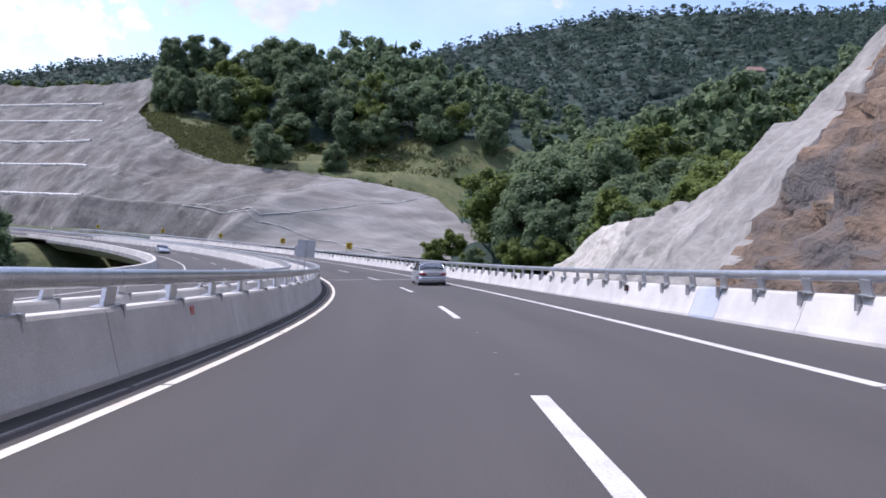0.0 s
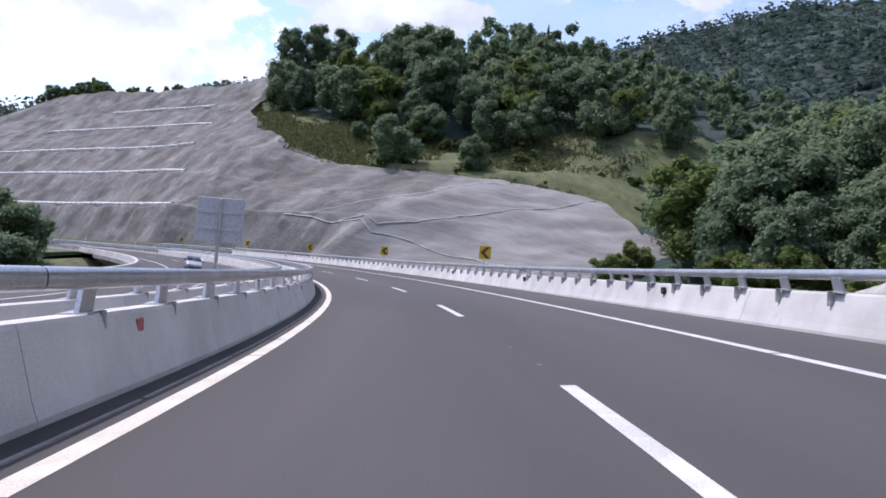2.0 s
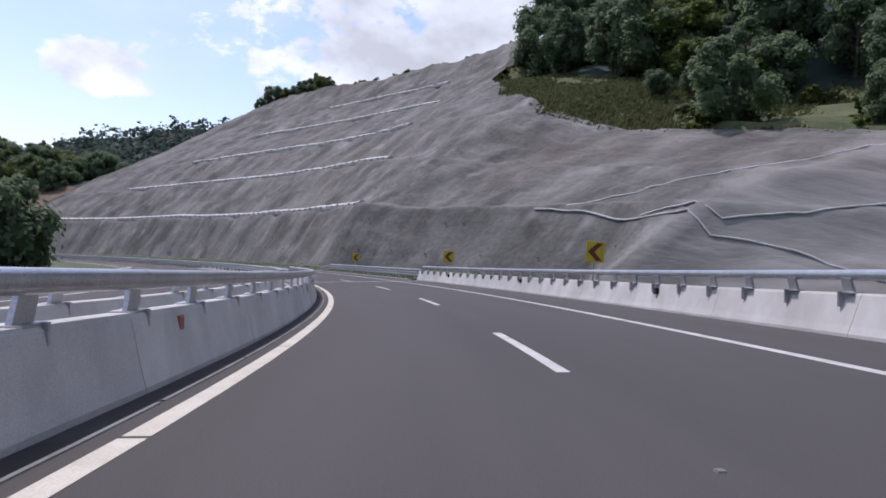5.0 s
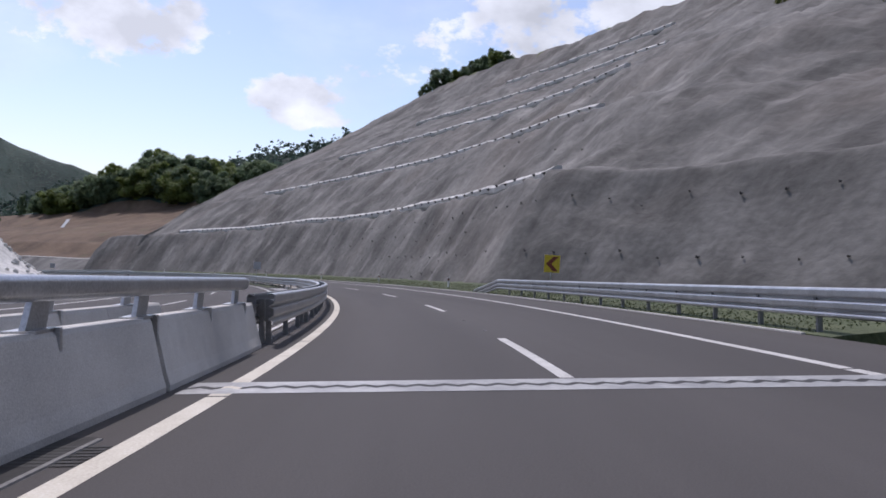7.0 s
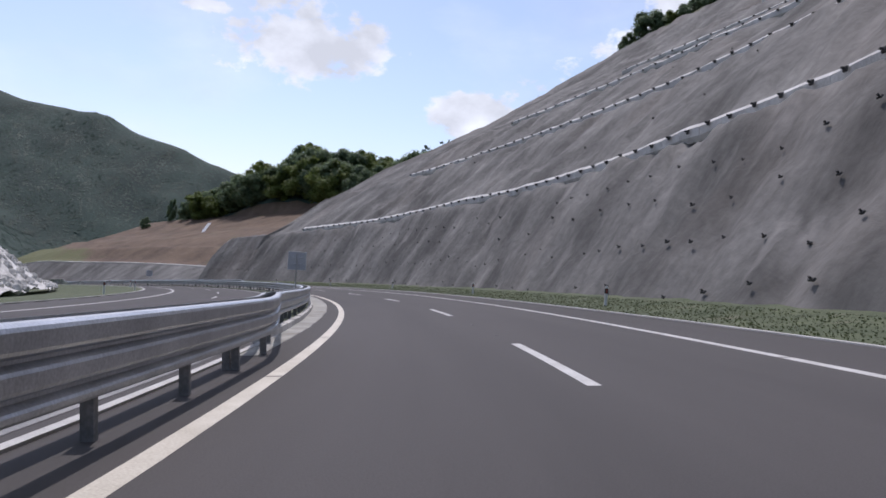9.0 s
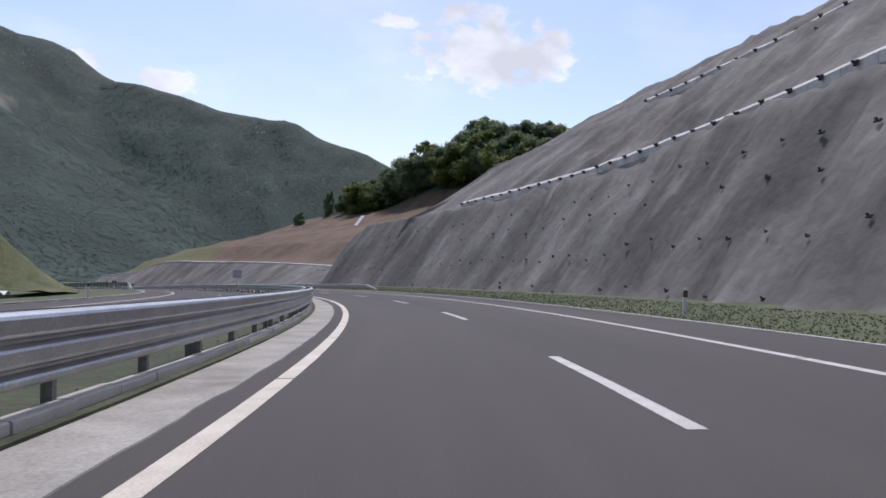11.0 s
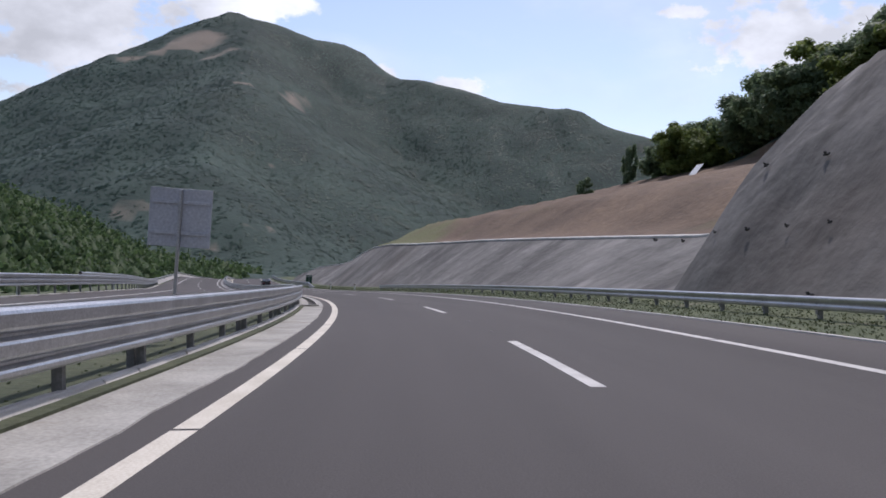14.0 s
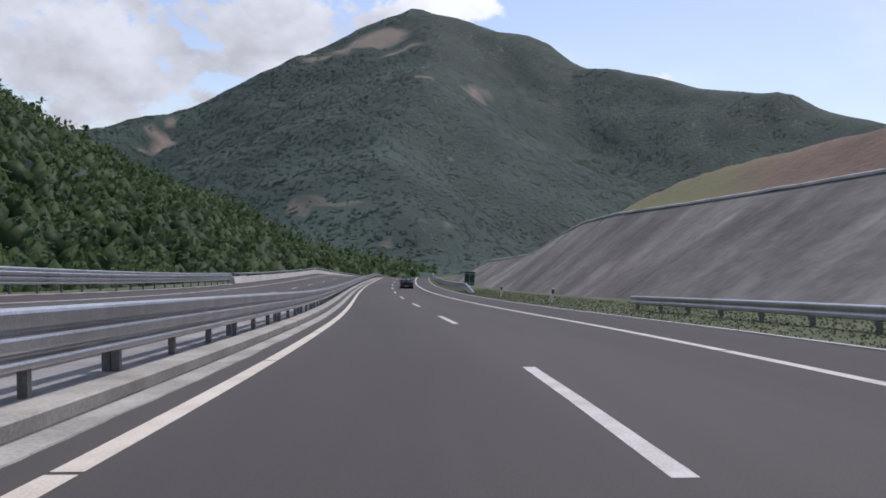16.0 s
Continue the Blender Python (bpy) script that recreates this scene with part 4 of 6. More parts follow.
# ---- mountains all round, one sheet to the horizon ----
RIDGES = (  # (x, y, z) along each crest, and how steeply the sides fall
    (((-1180, -420, 60), (-1313, -266, 66), (-1457, -193, 120), (-1606, -58, 233), (-1735, 88, 350), (-1676, 291, 284), (-1592, 379, 231), (-1469, 525, 192), (-1394, 615, 172), (-1316, 683, 134), (-1150, 820, 60)), 0.66),
    (((-1700, 120, 320), (-1300, 150, 150), (-1010, 150, 36), (-900, 190, -10)), 0.5),
    (((-500, -90, 78), (-540, 30, 35), (-573, 91, 3), (-628, 130, -18), (-690, 180, -44)), 0.5),
    (((-500, -90, 78), (-420, -260, 110), (-700, -480, 130)), 0.45),
    (((-120, 760, 110), (-4, 720, 132), (40, 700, 145), (90, 690, 174), (180, 680, 195), (270, 650, 198), (420, 560, 200), (470, 330, 150), (430, 0, 120), (420, -300, 140)), 0.5),
    (((-430, 820, 95), (-320, 840, 133), (-250, 860, 150), (-120, 900, 160)), 0.45),
    (((-760, 560, 30), (-541, 520, 40), (-400, 545, 62), (-288, 520, 54), (-160, 470, 60)), 0.4),
    (((-2400, -1500, 250), (-1200, -1300, 260), (0, -1100, 230), (900, -700, 260), (1200, 300, 300), (900, 1300, 330), (-200, 1700, 180), (-1300, 1700, 130), (-2500, 900, 130), (-2700, -300, 260)), 0.4),
)


def mountain_z(x, y):
    shape = np.shape(x)
    x, y = np.ravel(x), np.ravel(y)
    z = np.full(x.shape, -48.0)
    for pts, fall in RIDGES:
        best = np.full(x.shape, -1e9)
        for (ax, ay, az), (bx, by, bz) in zip(pts, pts[1:]):
            dx, dy = bx - ax, by - ay
            t = np.clip(((x - ax) * dx + (y - ay) * dy) / (dx * dx + dy * dy), 0, 1)
            d = np.hypot(x - ax - t * dx, y - ay - t * dy)
            best = np.maximum(best, az + t * (bz - az) - fall * np.sqrt(d * d + 400) + fall * 20)
        z = np.log(np.exp(np.clip((z + 60) / 9, -20, 80)) + np.exp(np.clip((best + 60) / 9, -20, 80))) * 9 - 60
    return z.reshape(shape)


BARE = ((-1596, 51, 38), (-1570, 70, 36), (-1579, 23, 34), (-1560, -6, 28), (-1545, -38, 22), (-1500, 100, 30), (-1440, 120, 16), (-1379, 142, 12), (-1320, 160, 9), (-1393, 222, 26), (-1350, 216, 26), (-1398, -201, 22), (-1351, -198, 20), (-1318, -194, 12), (-886, 135, 17), (-884, 165, 12), (-861, 205, 15), (-868, 232, 12), (-840, 170, 10), (-835, 195, 9), (-900, 118, 12), (-1083, 216, 7), (-1082, 298, 6))


def bare_at(x, y):
    """How bare of trees the mountain is: slips of pale earth."""
    b = np.zeros(np.shape(x))
    x = x + 26 * fbm(x, y, 0.02, 51.0, 5)
    y = y + 26 * fbm(x, y, 0.02, 57.0, 5)
    for px, py, r in BARE:
        b = np.maximum(b, np.clip(1.6 - np.hypot(x - px, y - py) / r, 0, 1) * (1.0 if px < -1000 else 0.8))
    return b


g = np.concatenate([np.arange(-4800, -2000, 200.0), np.arange(-2000, 900, 17.0), np.arange(900, 4900, 200.0)])
GX, GY = np.meshgrid(g, g, indexing="ij")
GZ = mountain_z(GX, GY) + fbm(GX, GY, 0.006, 11.0, 5) * 9 * np.clip((np.hypot(GX + 200, GY - 200) - 200) / 300, 0, 1)
near = (GX > -900) & (GX < 420) & (GY > -300) & (GY < 700)
s_, o_ = to_road(GX[near], GY[near])
hole = (s_ > -150) & (s_ < 660) & (o_ > -225) & (o_ < 250)
sub = GZ[near]
sub[hole] = np.minimum(sub[hole], ground_z(s_, o_)[hole] - 9)
GZ[near] = sub
P = np.stack([GX, GY, GZ], -1).reshape(-1, 3)
k = len(g)
F = [(i * k + j, (i + 1) * k + j, (i + 1) * k + j + 1, i * k + j + 1) for i in range(k - 1) for j in range(k - 1)]
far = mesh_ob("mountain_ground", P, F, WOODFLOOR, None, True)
att = far.data.attributes.new("bare", "FLOAT", "POINT")
att.data.foreach_set("value", bare_at(GX, GY).ravel())
structure(far, "wooded mountain slopes with pale earth slips", "mountain")


# ---- trees ----
def quick_mesh(name, verts, mat, quads):
    """A mesh of separate quads from a (4n, 3) array."""
    me = bpy.data.meshes.new(name)
    n = len(verts)
    me.vertices.add(n)
    me.vertices.foreach_set("co", np.ascontiguousarray(verts, np.float32).ravel())
    me.loops.add(n)
    me.loops.foreach_set("vertex_index", np.arange(n, dtype=np.int32))
    me.polygons.add(quads)
    me.polygons.foreach_set("loop_start", np.arange(0, n, 4, dtype=np.int32))
    me.update(calc_edges=True)
    me.materials.append(mat)
    return me


def crown_quads(rng, n, lobes, leaf, spread=1.0, low=0.0, up=0.8, core_size=0.72):
    """Leaf clumps of a crown one metre high and about one wide, standing on z = 0."""
    cen = rng.normal(size=(lobes, 3))
    cen /= np.linalg.norm(cen, axis=1)[:, None]
    cen *= rng.uniform(0.1, 0.36, (lobes, 1)) ** 0.8
    cen[:, 2] = cen[:, 2] * 1.1 + 0.5
    cen[:, :2] *= spread
    rad = rng.uniform(0.1, 0.2, lobes) * (1.15 - 0.45 * np.clip(cen[:, 2], 0, 1))
    pick = rng.integers(0, lobes, n)
    d = rng.normal(size=(n, 3))
    d /= np.linalg.norm(d, axis=1)[:, None]
    p = cen[pick] + d * rad[pick][:, None] * rng.uniform(0.55, 1.2, (n, 1)) * np.array([1, 1, 0.85])
    p[:, 2] = np.clip(p[:, 2], low, 1.1)
    nrm = d + rng.normal(size=(n, 3)) * 0.55 + np.array([0, 0, up])
    nrm /= np.linalg.norm(nrm, axis=1)[:, None]
    u = np.cross(nrm, rng.normal(size=(n, 3)))
    u /= np.linalg.norm(u, axis=1)[:, None]
    v = np.cross(nrm, u)
    a, b = leaf * rng.uniform(0.5, 1.2, (n, 1)), leaf * rng.uniform(0.4, 1.0, (n, 1))
    jig = lambda: 1 + rng.uniform(-0.35, 0.35, (n, 1))
    # a lumpy core to each bough, so that little sky shows through the middle
    th, ph = np.meshgrid(np.arange(6) * math.pi / 3, np.array([-1.2, -0.5, 0.15, 0.75, 1.35]), indexing="ij")
    ring = np.stack([np.cos(th) * np.cos(ph), np.sin(th) * np.cos(ph), np.sin(ph) * 0.85], -1)
    core = cen[:, None, None] + ring * (rad * core_size)[:, None, None, None] * rng.uniform(0.8, 1.15, (lobes, 6, 5, 1))
    nxt = np.roll(core, -1, 1)
    core = np.stack([core[:, :, :-1], nxt[:, :, :-1], nxt[:, :, 1:], core[:, :, 1:]], 3).reshape(-1, 3)
    core[:, 2] = np.clip(core[:, 2], low, 1.1)
    q = np.stack([p + u * a * jig() + v * b * 0.2, p + v * b * jig() - nrm * leaf * 0.25, p - u * a * jig() - v * b * 0.2, p - v * b * jig() - nrm * leaf * 0.25], 1)
    return np.concatenate([q.reshape(-1, 3), core]) if core_size else q.reshape(-1, 3)


def trunk_mesh(rng, name, h, r, limbs):
    V, F = [], []

    def tube(path, r0, r1):
        path = [Vector(p) for p in path]
        base = len(V)
        for i, p in enumerate(path):
            d = (path[min(i + 1, len(path) - 1)] - path[max(i - 1, 0)]).normalized()
            side = d.orthogonal().normalized()
            up = d.cross(side)
            rr = r0 + (r1 - r0) * i / (len(path) - 1)
            for k in range(6):
                a = k * math.pi / 3
                V.append(tuple(p + (side * math.cos(a) + up * math.sin(a)) * rr))
        for i in range(len(path) - 1):
            for k in range(6):
                F.append((base + i * 6 + k, base + i * 6 + (k + 1) % 6, base + i * 6 + 6 + (k + 1) % 6, base + i * 6 + 6 + k))

    lean = rng.uniform(-0.05, 0.05, 2) * h
    mid = [(lean[0] * t * t, lean[1] * t * t, h * t - 0.4) for t in (0, 0.2, 0.45, 0.7, 0.95)]
    tube(mid, r, r * 0.25)
    for i in range(limbs):
        t = rng.uniform(0.3, 0.8)
        a = rng.uniform(0, 6.28)
        L = h * rng.uniform(0.2, 0.35)
        p0 = Vector((lean[0] * t * t, lean[1] * t * t, h * t - 0.4))
        out = Vector((math.cos(a), math.sin(a), 0.7))
        tube([p0, p0 + out * L * 0.5, p0 + out * L + Vector((0, 0, L * 0.25))], r * 0.45, r * 0.1)
    me = bpy.data.meshes.new(name)
    me.from_pydata(V, [], F)
    me.materials.append(BARK)
    return me


rng = np.random.default_rng(7)
KINDS = []
for i in range(5):       # broad trees: crown mesh, trunk mesh
    h, w = 10.0, (10.0, 11.0, 9.0, 10.5, 8.0)[i]
    q = crown_quads(rng, 6000, (26, 30, 24, 34, 28)[i], 0.027, 1.0, 0.02) * np.array([w, w, h * 0.98]) + np.array([0, 0, h * 0.02])
    KINDS.append((quick_mesh("crown", q, LEAF if i != 1 else LEAF_SUN, len(q) // 4), trunk_mesh(rng, "trunk", h * 0.85, 0.2, 6)))
BUSHES = []
for i in range(3):       # low bushes
    q = crown_quads(rng, 2400, 14, 0.055, 1.25, 0.0) * np.array([4.2, 4.2, 3.2])
    BUSHES.append((quick_mesh("crown", q, (LEAF, LEAF_SUN, LEAF_SUN)[i], len(q) // 4), trunk_mesh(rng, "trunk", 1.6, 0.07, 5)))
q = crown_quads(rng, 2600, 22, 0.035, 0.55, 0.0, 0.8, 0.5)
q[:, :2] *= (1.15 - q[:, 2:3])
PINE = (quick_mesh("crown", q * np.array([6.5, 6.5, 12]) + np.array([0, 0, 1.5]), LEAF, len(q) // 4), trunk_mesh(rng, "trunk", 12, 0.18, 8))


def tree(kind, x, y, z, size, turn, name="tree", label="dark green broadleaf tree on a hillside", category="tree", group="hillside trees", wide=1.0):
    base = thing(name, label, category, group, Matrix.Translation((x, y, z)) @ Matrix.Rotation(turn, 4, "Z") @ Matrix.Diagonal((size * wide, size * wide, size, 1)))
    for nm, me in (("crown", kind[0]), ("trunk", kind[1])):
        ob = new(nm, me)
        ob.parent = base
    return base


def tree_at(s, o, size, i=0, kind=None, **kw):
    x, y, _ = frame_at(s, o)
    return tree(kind or KINDS[i % 5], float(x), float(y), float(ground_z(s, o)) - 0.3, size, (s * 7.3 + o) % 6.28, **kw)


def planted(s, o, i, low=0.75, high=1.25):
    bright = i % 5 == 1
    label = "bright green young tree on a hillside" if bright else "dark green broadleaf tree in a dense wood"
    tree_at(s, o, rng.uniform(low, high), i, label=label)


# meadow trees and bushes above the cutting
tree_at(224, 61, 1.45, 0, label="round dark green tree on the meadow's edge", wide=1.0)
tree_at(229, 66, 0.9, 3, label="round dark green tree on the meadow's edge")
tree_at(208.8, 72, 1.0, 2, label="lone dark green tree on the meadow")
for s, o, k in ((240, 72, 0.8), (246, 76, 0.9), (236, 80, 0.8), (252, 84, 0.85), (243, 66, 0.5), (262, 78, 0.8)):
    tree_at(s, o, k, int(s), label="dark green tree at the edge of a wood")
tree_at(288, 84, 1.6, 4, label="tall tree with a bare trunk at the cutting's upper corner")
tree_at(284, 88, 1.7, 0, label="tall tree at the cutting's upper corner")
tree_at(251, 160, 1.25, 0, kind=PINE, name="pine", label="slender dark pine standing over a wood", wide=0.9)

# the wood on the slope behind the meadow, and down into the gully
count = 0
BEHIND = []
for s, o in ((a + rng.uniform(-3.5, 3.5), b + rng.uniform(-4, 4)) for a in np.arange(98, 290, 9.0) for b in np.arange(62, 196, 10.5)):
    if s > 190 and o < crest(s) + np.interp(s, (190, 215, 250, 270, 290), (52, 38, 24, 12, 5)):
        continue
    if s <= 190 and o < np.interp(s, (95, 130, 150, 160, 173, 182, 190), (60, 62, 70, 82, 94, 114, 140)):
        continue
    big = 1.06 if s > 222 else 1.4 if 135 < s < 184 else 1.0
    if o > (118 if s <= 190 else crest(s) + 62):
        BEHIND.append((s, o, 13 * big * rng.uniform(0.85, 1.3)))
        continue
    planted(s, o, count, 1.1 * big, 1.75 * big)
    count += 1
for i in range(46):       # bright young growth round the rock cutting and along the viaduct
    s = rng.uniform(35, 165)
    lo = np.interp(s, (35, 60, 95, 165), (62, 48, 50, 60))
    planted(s, lo + rng.uniform(0, 26), 1 if i % 3 else 0, 0.45, 0.85)
for i in range(34):
    s, o = rng.uniform(60, 146), rng.uniform(14, 50)
    if o > np.interp(s, (60, 110, 188), (24, 42, 30)):
        continue
    tree_at(s, o, rng.uniform(0.6, 1.5), i, kind=BUSHES[i % 3], name="bush", label="leafy green bush below the viaduct", category="bush", group="bushes")
for i in range(44):       # low bushes over the meadow's far end
    s = rng.uniform(172, 236)
    tree_at(s, float(crest(s)) + rng.uniform(1, 46), rng.uniform(0.35, 1.25), i, kind=BUSHES[i % 3], name="bush", label="low green bush on a sloping meadow", category="bush", group="bushes")
for i in range(10):       # skyline trees behind the big cutting
    s = 362 + i * 2.2 + rng.uniform(-1, 1)
    tree_at(s, float(crest(s)) + rng.uniform(5, 8), rng.uniform(0.6, 0.95), i, label="tree on the skyline behind the cutting")
for i in range(8):
    s = 318 + i * 5.5 + rng.uniform(-2, 2)
    tree_at(s, float(crest(s)) + rng.uniform(9, 13), rng.uniform(0.4, 0.6), i, label="small tree on the skyline behind the cutting")
for i in range(115):       # the wood behind the terraces
    o = rng.uniform(79, 114)
    s = rng.uniform(452, 551 + 1.8 * (o - 80))
    k = float(np.interp(s, (452, 490, 540, 580), (1.15, 1.15, 0.95, 0.65)))
    planted(s, o, (0, 3, 1, 2)[i % 4], 1.0 * k, 1.4 * k)
tree_at(562, 80, 1.0, 4, label="slender open-crowned tree on the terrace's skyline", wide=0.5)
tree_at(567, 72, 0.5, 2, label="small tree on the terrace's skyline")
for s, o, k in ((202, -30, 1.15), (207, -34, 1.2), (198, -36, 1.0), (60, -40, 0.9), (90, -46, 1.0), (120, -50, 1.1), (30, -40, 0.8), (150, -44, 1.3), (165, -36, 1.2), (178, -42, 1.4), (188, -32, 1.2), (135, -38, 1.2), (172, -52, 1.4), (110, -36, 1.1), (195, -48, 1.3)):
    tree_at(s, o, k * 1.25, int(s), label="dusty green tree inside the bend")

for i in range(16):       # growth past the low wall's end
    planted(rng.uniform(625, 670), rng.uniform(20, 50), i * 5, 0.3, 0.5)


def wood(name, xs, ys, zs, sizes, quads, leaf, mat, label, tall=1.05, up=0.5, drape=False):
    """Many trees too far to tell apart, in one mesh; drape lets them follow the mountain's slope."""
    tmpl = [crown_quads(rng, quads, 9, leaf, 1.0, 0.0, up, 0.72 if quads > 100 else 0.0) for _ in range(6)]
    parts = []
    for i, (x, y, z, k) in enumerate(zip(xs, ys, zs, sizes)):
        t = tmpl[i % 6]
        a = (i * 2.399) % 6.283
        c, s = math.cos(a), math.sin(a)
        parts.append(np.stack([(t[:, 0] * c - t[:, 1] * s) * k * 0.95 + x, (t[:, 0] * s + t[:, 1] * c) * k * 0.95 + y, t[:, 2] * k * tall + z], -1))
    q = np.concatenate(parts)
    if drape:
        q[:, 2] += sheet_z(q[:, 0], q[:, 1]) - np.repeat(sheet_z(np.asarray(xs), np.asarray(ys)), len(tmpl[0]))
    ob = new(name, quick_mesh(name, q, mat, len(q) // 4))
    return tagged(ob, label, "wood", kind="stuff")


def canopy(name, xs, ys, zs, sizes, mat, label, tall=0.8, rings=2, sides=6, smooth=True):
    """Far woods: one uneven crown a tree, in one mesh."""
    n, k = len(xs), rings * sides + 1
    ang = np.tile(np.arange(sides) * 2 * math.pi / sides, rings)[None] + rng.uniform(0, 6.28, (n, 1)) + rng.uniform(-0.3, 0.3, (n, rings * sides))
    lev = np.repeat(np.arange(rings) / rings, sides)[None]
    rad = 0.6 * np.sqrt(1 - lev ** 2 * 0.75) * rng.uniform(0.7, 1.25, (n, rings * sides)) * np.array(sizes)[:, None]
    P = np.empty((n, k, 3))
    P[:, :-1, 0], P[:, :-1, 1] = np.array(xs)[:, None] + np.cos(ang) * rad, np.array(ys)[:, None] + np.sin(ang) * rad
    P[:, :-1, 2] = np.array(zs)[:, None] + (lev * 0.85 + rng.uniform(-0.12, 0.12, (n, rings * sides))) * np.array(sizes)[:, None] * tall
    P[:, -1] = np.stack([xs, ys, np.array(zs) + np.array(sizes) * tall * rng.uniform(0.85, 1.15, n)], -1)
    P[:, -1, :2] += rng.uniform(-0.15, 0.15, (n, 2)) * np.array(sizes)[:, None]
    P[:, :, 2] += mountain_z(P[:, :, 0], P[:, :, 1]) - mountain_z(np.array(xs), np.array(ys))[:, None]
    face = []
    for r in range(rings):
        for j in range(sides):
            a, b = r * sides + j, r * sides + (j + 1) % sides
            if r < rings - 1:
                face += [(a, b, b + sides), (a, b + sides, a + sides)]
            else:
                face.append((a, b, k - 1))
    tri = (np.array(face)[None] + (np.arange(n) * k)[:, None, None]).reshape(-1, 3)
    me = bpy.data.meshes.new(name)
    me.vertices.add(n * k)
    me.vertices.foreach_set("co", P.astype(np.float32).ravel())
    me.loops.add(len(tri) * 3)
    me.loops.foreach_set("vertex_index", tri.astype(np.int32).ravel())
    me.polygons.add(len(tri))
    me.polygons.foreach_set("loop_start", np.arange(0, len(tri) * 3, 3, dtype=np.int32))
    me.polygons.foreach_set("use_smooth", [smooth] * len(tri))
    me.update(calc_edges=True)
    me.materials.append(mat)
    return tagged(new(name, me), label, "wood", kind="stuff")


def scatter(x0, x1, y0, y1, pitch, keep):
    gx, gy = np.meshgrid(np.arange(x0, x1, pitch), np.arange(y0, y1, pitch))
    gx = (gx + rng.uniform(-0.5, 0.5, gx.shape) * pitch).ravel()
    gy = (gy + rng.uniform(-0.5, 0.5, gy.shape) * pitch).ravel()
    k = keep(gx, gy)
    return gx[k], gy[k]


def far_ground(x, y):
    return mountain_z(x, y) + fbm(x, y, 0.006, 11.0, 5) * 9 * np.clip((np.hypot(x + 200, y - 200) - 200) / 300, 0, 1)


def sheet_z(x, y):
    """Height of the mountain sheet between its posts."""
    i, j = np.clip(np.searchsorted(g, x) - 1, 0, len(g) - 2), np.clip(np.searchsorted(g, y) - 1, 0, len(g) - 2)
    u, v = (x - g[i]) / (g[i + 1] - g[i]), (y - g[j]) / (g[j + 1] - g[j])
    return GZ[i, j] * (1 - u) * (1 - v) + GZ[i + 1, j] * u * (1 - v) + GZ[i, j + 1] * (1 - u) * v + GZ[i + 1, j + 1] * u * v


bx, by, _ = frame_at(np.array([b[0] for b in BEHIND]), np.array([b[1] for b in BEHIND]))
wood("upper_wood", bx, by, ground_z(np.array([b[0] for b in BEHIND]), np.array([b[1] for b in BEHIND])) - 0.5, [b[2] for b in BEHIND], 480, 0.06, LEAF, "dark green wood climbing the hill behind the meadow")
# the great mountain
x, y = scatter(-1900, -690, -480, 900, 5.3, lambda a, b: (bare_at(a, b) < 0.35 + 0.5 * rng.random(a.shape)) & (a < -720 + 0.2 * np.abs(b - 200)))
sd, od = to_road(x, y)
keep = (x < -820) | (sd > 690) | (np.abs(od) > 235)
x, y = x[keep], y[keep]
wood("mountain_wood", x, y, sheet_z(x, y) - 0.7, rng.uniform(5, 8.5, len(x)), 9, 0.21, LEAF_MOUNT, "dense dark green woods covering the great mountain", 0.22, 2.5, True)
# the near wooded hill inside the bend
x, y = scatter(-760, -400, -330, 230, 6.0, lambda a, b: mountain_z(a, b) > -47.5)
sd, od = to_road(x, y)
keep = (od < -24) | (sd > 640)
x, y = x[keep], y[keep]
canopy("hill_undergrowth", x, y, far_ground(x, y) - 1.5, rng.uniform(5, 7.5, len(x)), LEAF_HILL, "dense undergrowth on the wooded hillside", 0.8)
wood("hill_wood", x, y, far_ground(x, y) - 1.0, rng.uniform(5.5, 9.5, len(x)), 34, 0.11, LEAF_HILL, "green wooded hillside across the valley")
# woods on the hills behind the viaduct
x, y = scatter(-800, 520, 330, 960, 10.0, lambda a, b: mountain_z(a, b) > -25)
sd, od = to_road(x, y)
keep = (od > np.interp(sd, (60, 130), (140, 172))) & (np.hypot(x + 1.8, y + 20) < 1000)
x, y, sd, od = x[keep], y[keep], sd[keep], od[keep]
zz = np.where((od < 262) & (sd > -150) & (sd < 630), np.maximum(ground_z(sd, od), far_ground(x, y)), far_ground(x, y))
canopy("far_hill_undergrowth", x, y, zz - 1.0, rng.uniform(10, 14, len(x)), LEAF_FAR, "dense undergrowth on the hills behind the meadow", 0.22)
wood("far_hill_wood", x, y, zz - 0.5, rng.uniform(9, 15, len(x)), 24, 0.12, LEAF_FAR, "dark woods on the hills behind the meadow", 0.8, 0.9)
# slope beside the rock cutting
x, y = scatter(30, 460, -60, 420, 7.5, lambda a, b: a > -999)
sd, od = to_road(x, y)
keep = (od > np.interp(sd, (-100, 40, 90, 160), (75, 70, 72, 100))) & (od < 400) & (sd < 175) & (sd > -20)
x, y, sd, od = x[keep], y[keep], sd[keep], od[keep]
zz = np.where(od < 240, ground_z(sd, od), np.where(od < 262, np.maximum(ground_z(sd, od), far_ground(x, y)), far_ground(x, y)))
wood("slope_wood", x, y, zz - 0.8, rng.uniform(5, 10, len(x)), 60, 0.09, LEAF_SUN, "sunlit green wood on the slope above the rock cutting")


# ---- details of the big cutting ----
def face_lump(s, o):
    return float(patch_relief(np.array([float(s)]), np.array([float(o)]), face_z(np.array([float(s)]), o) + 0.35, 1.0, 0.6)[0])


def beam_lump(s, o):
    return sum(face_lump(s + d, o) for d in (-12, -8, -4, 0, 4, 8, 12)) / 7


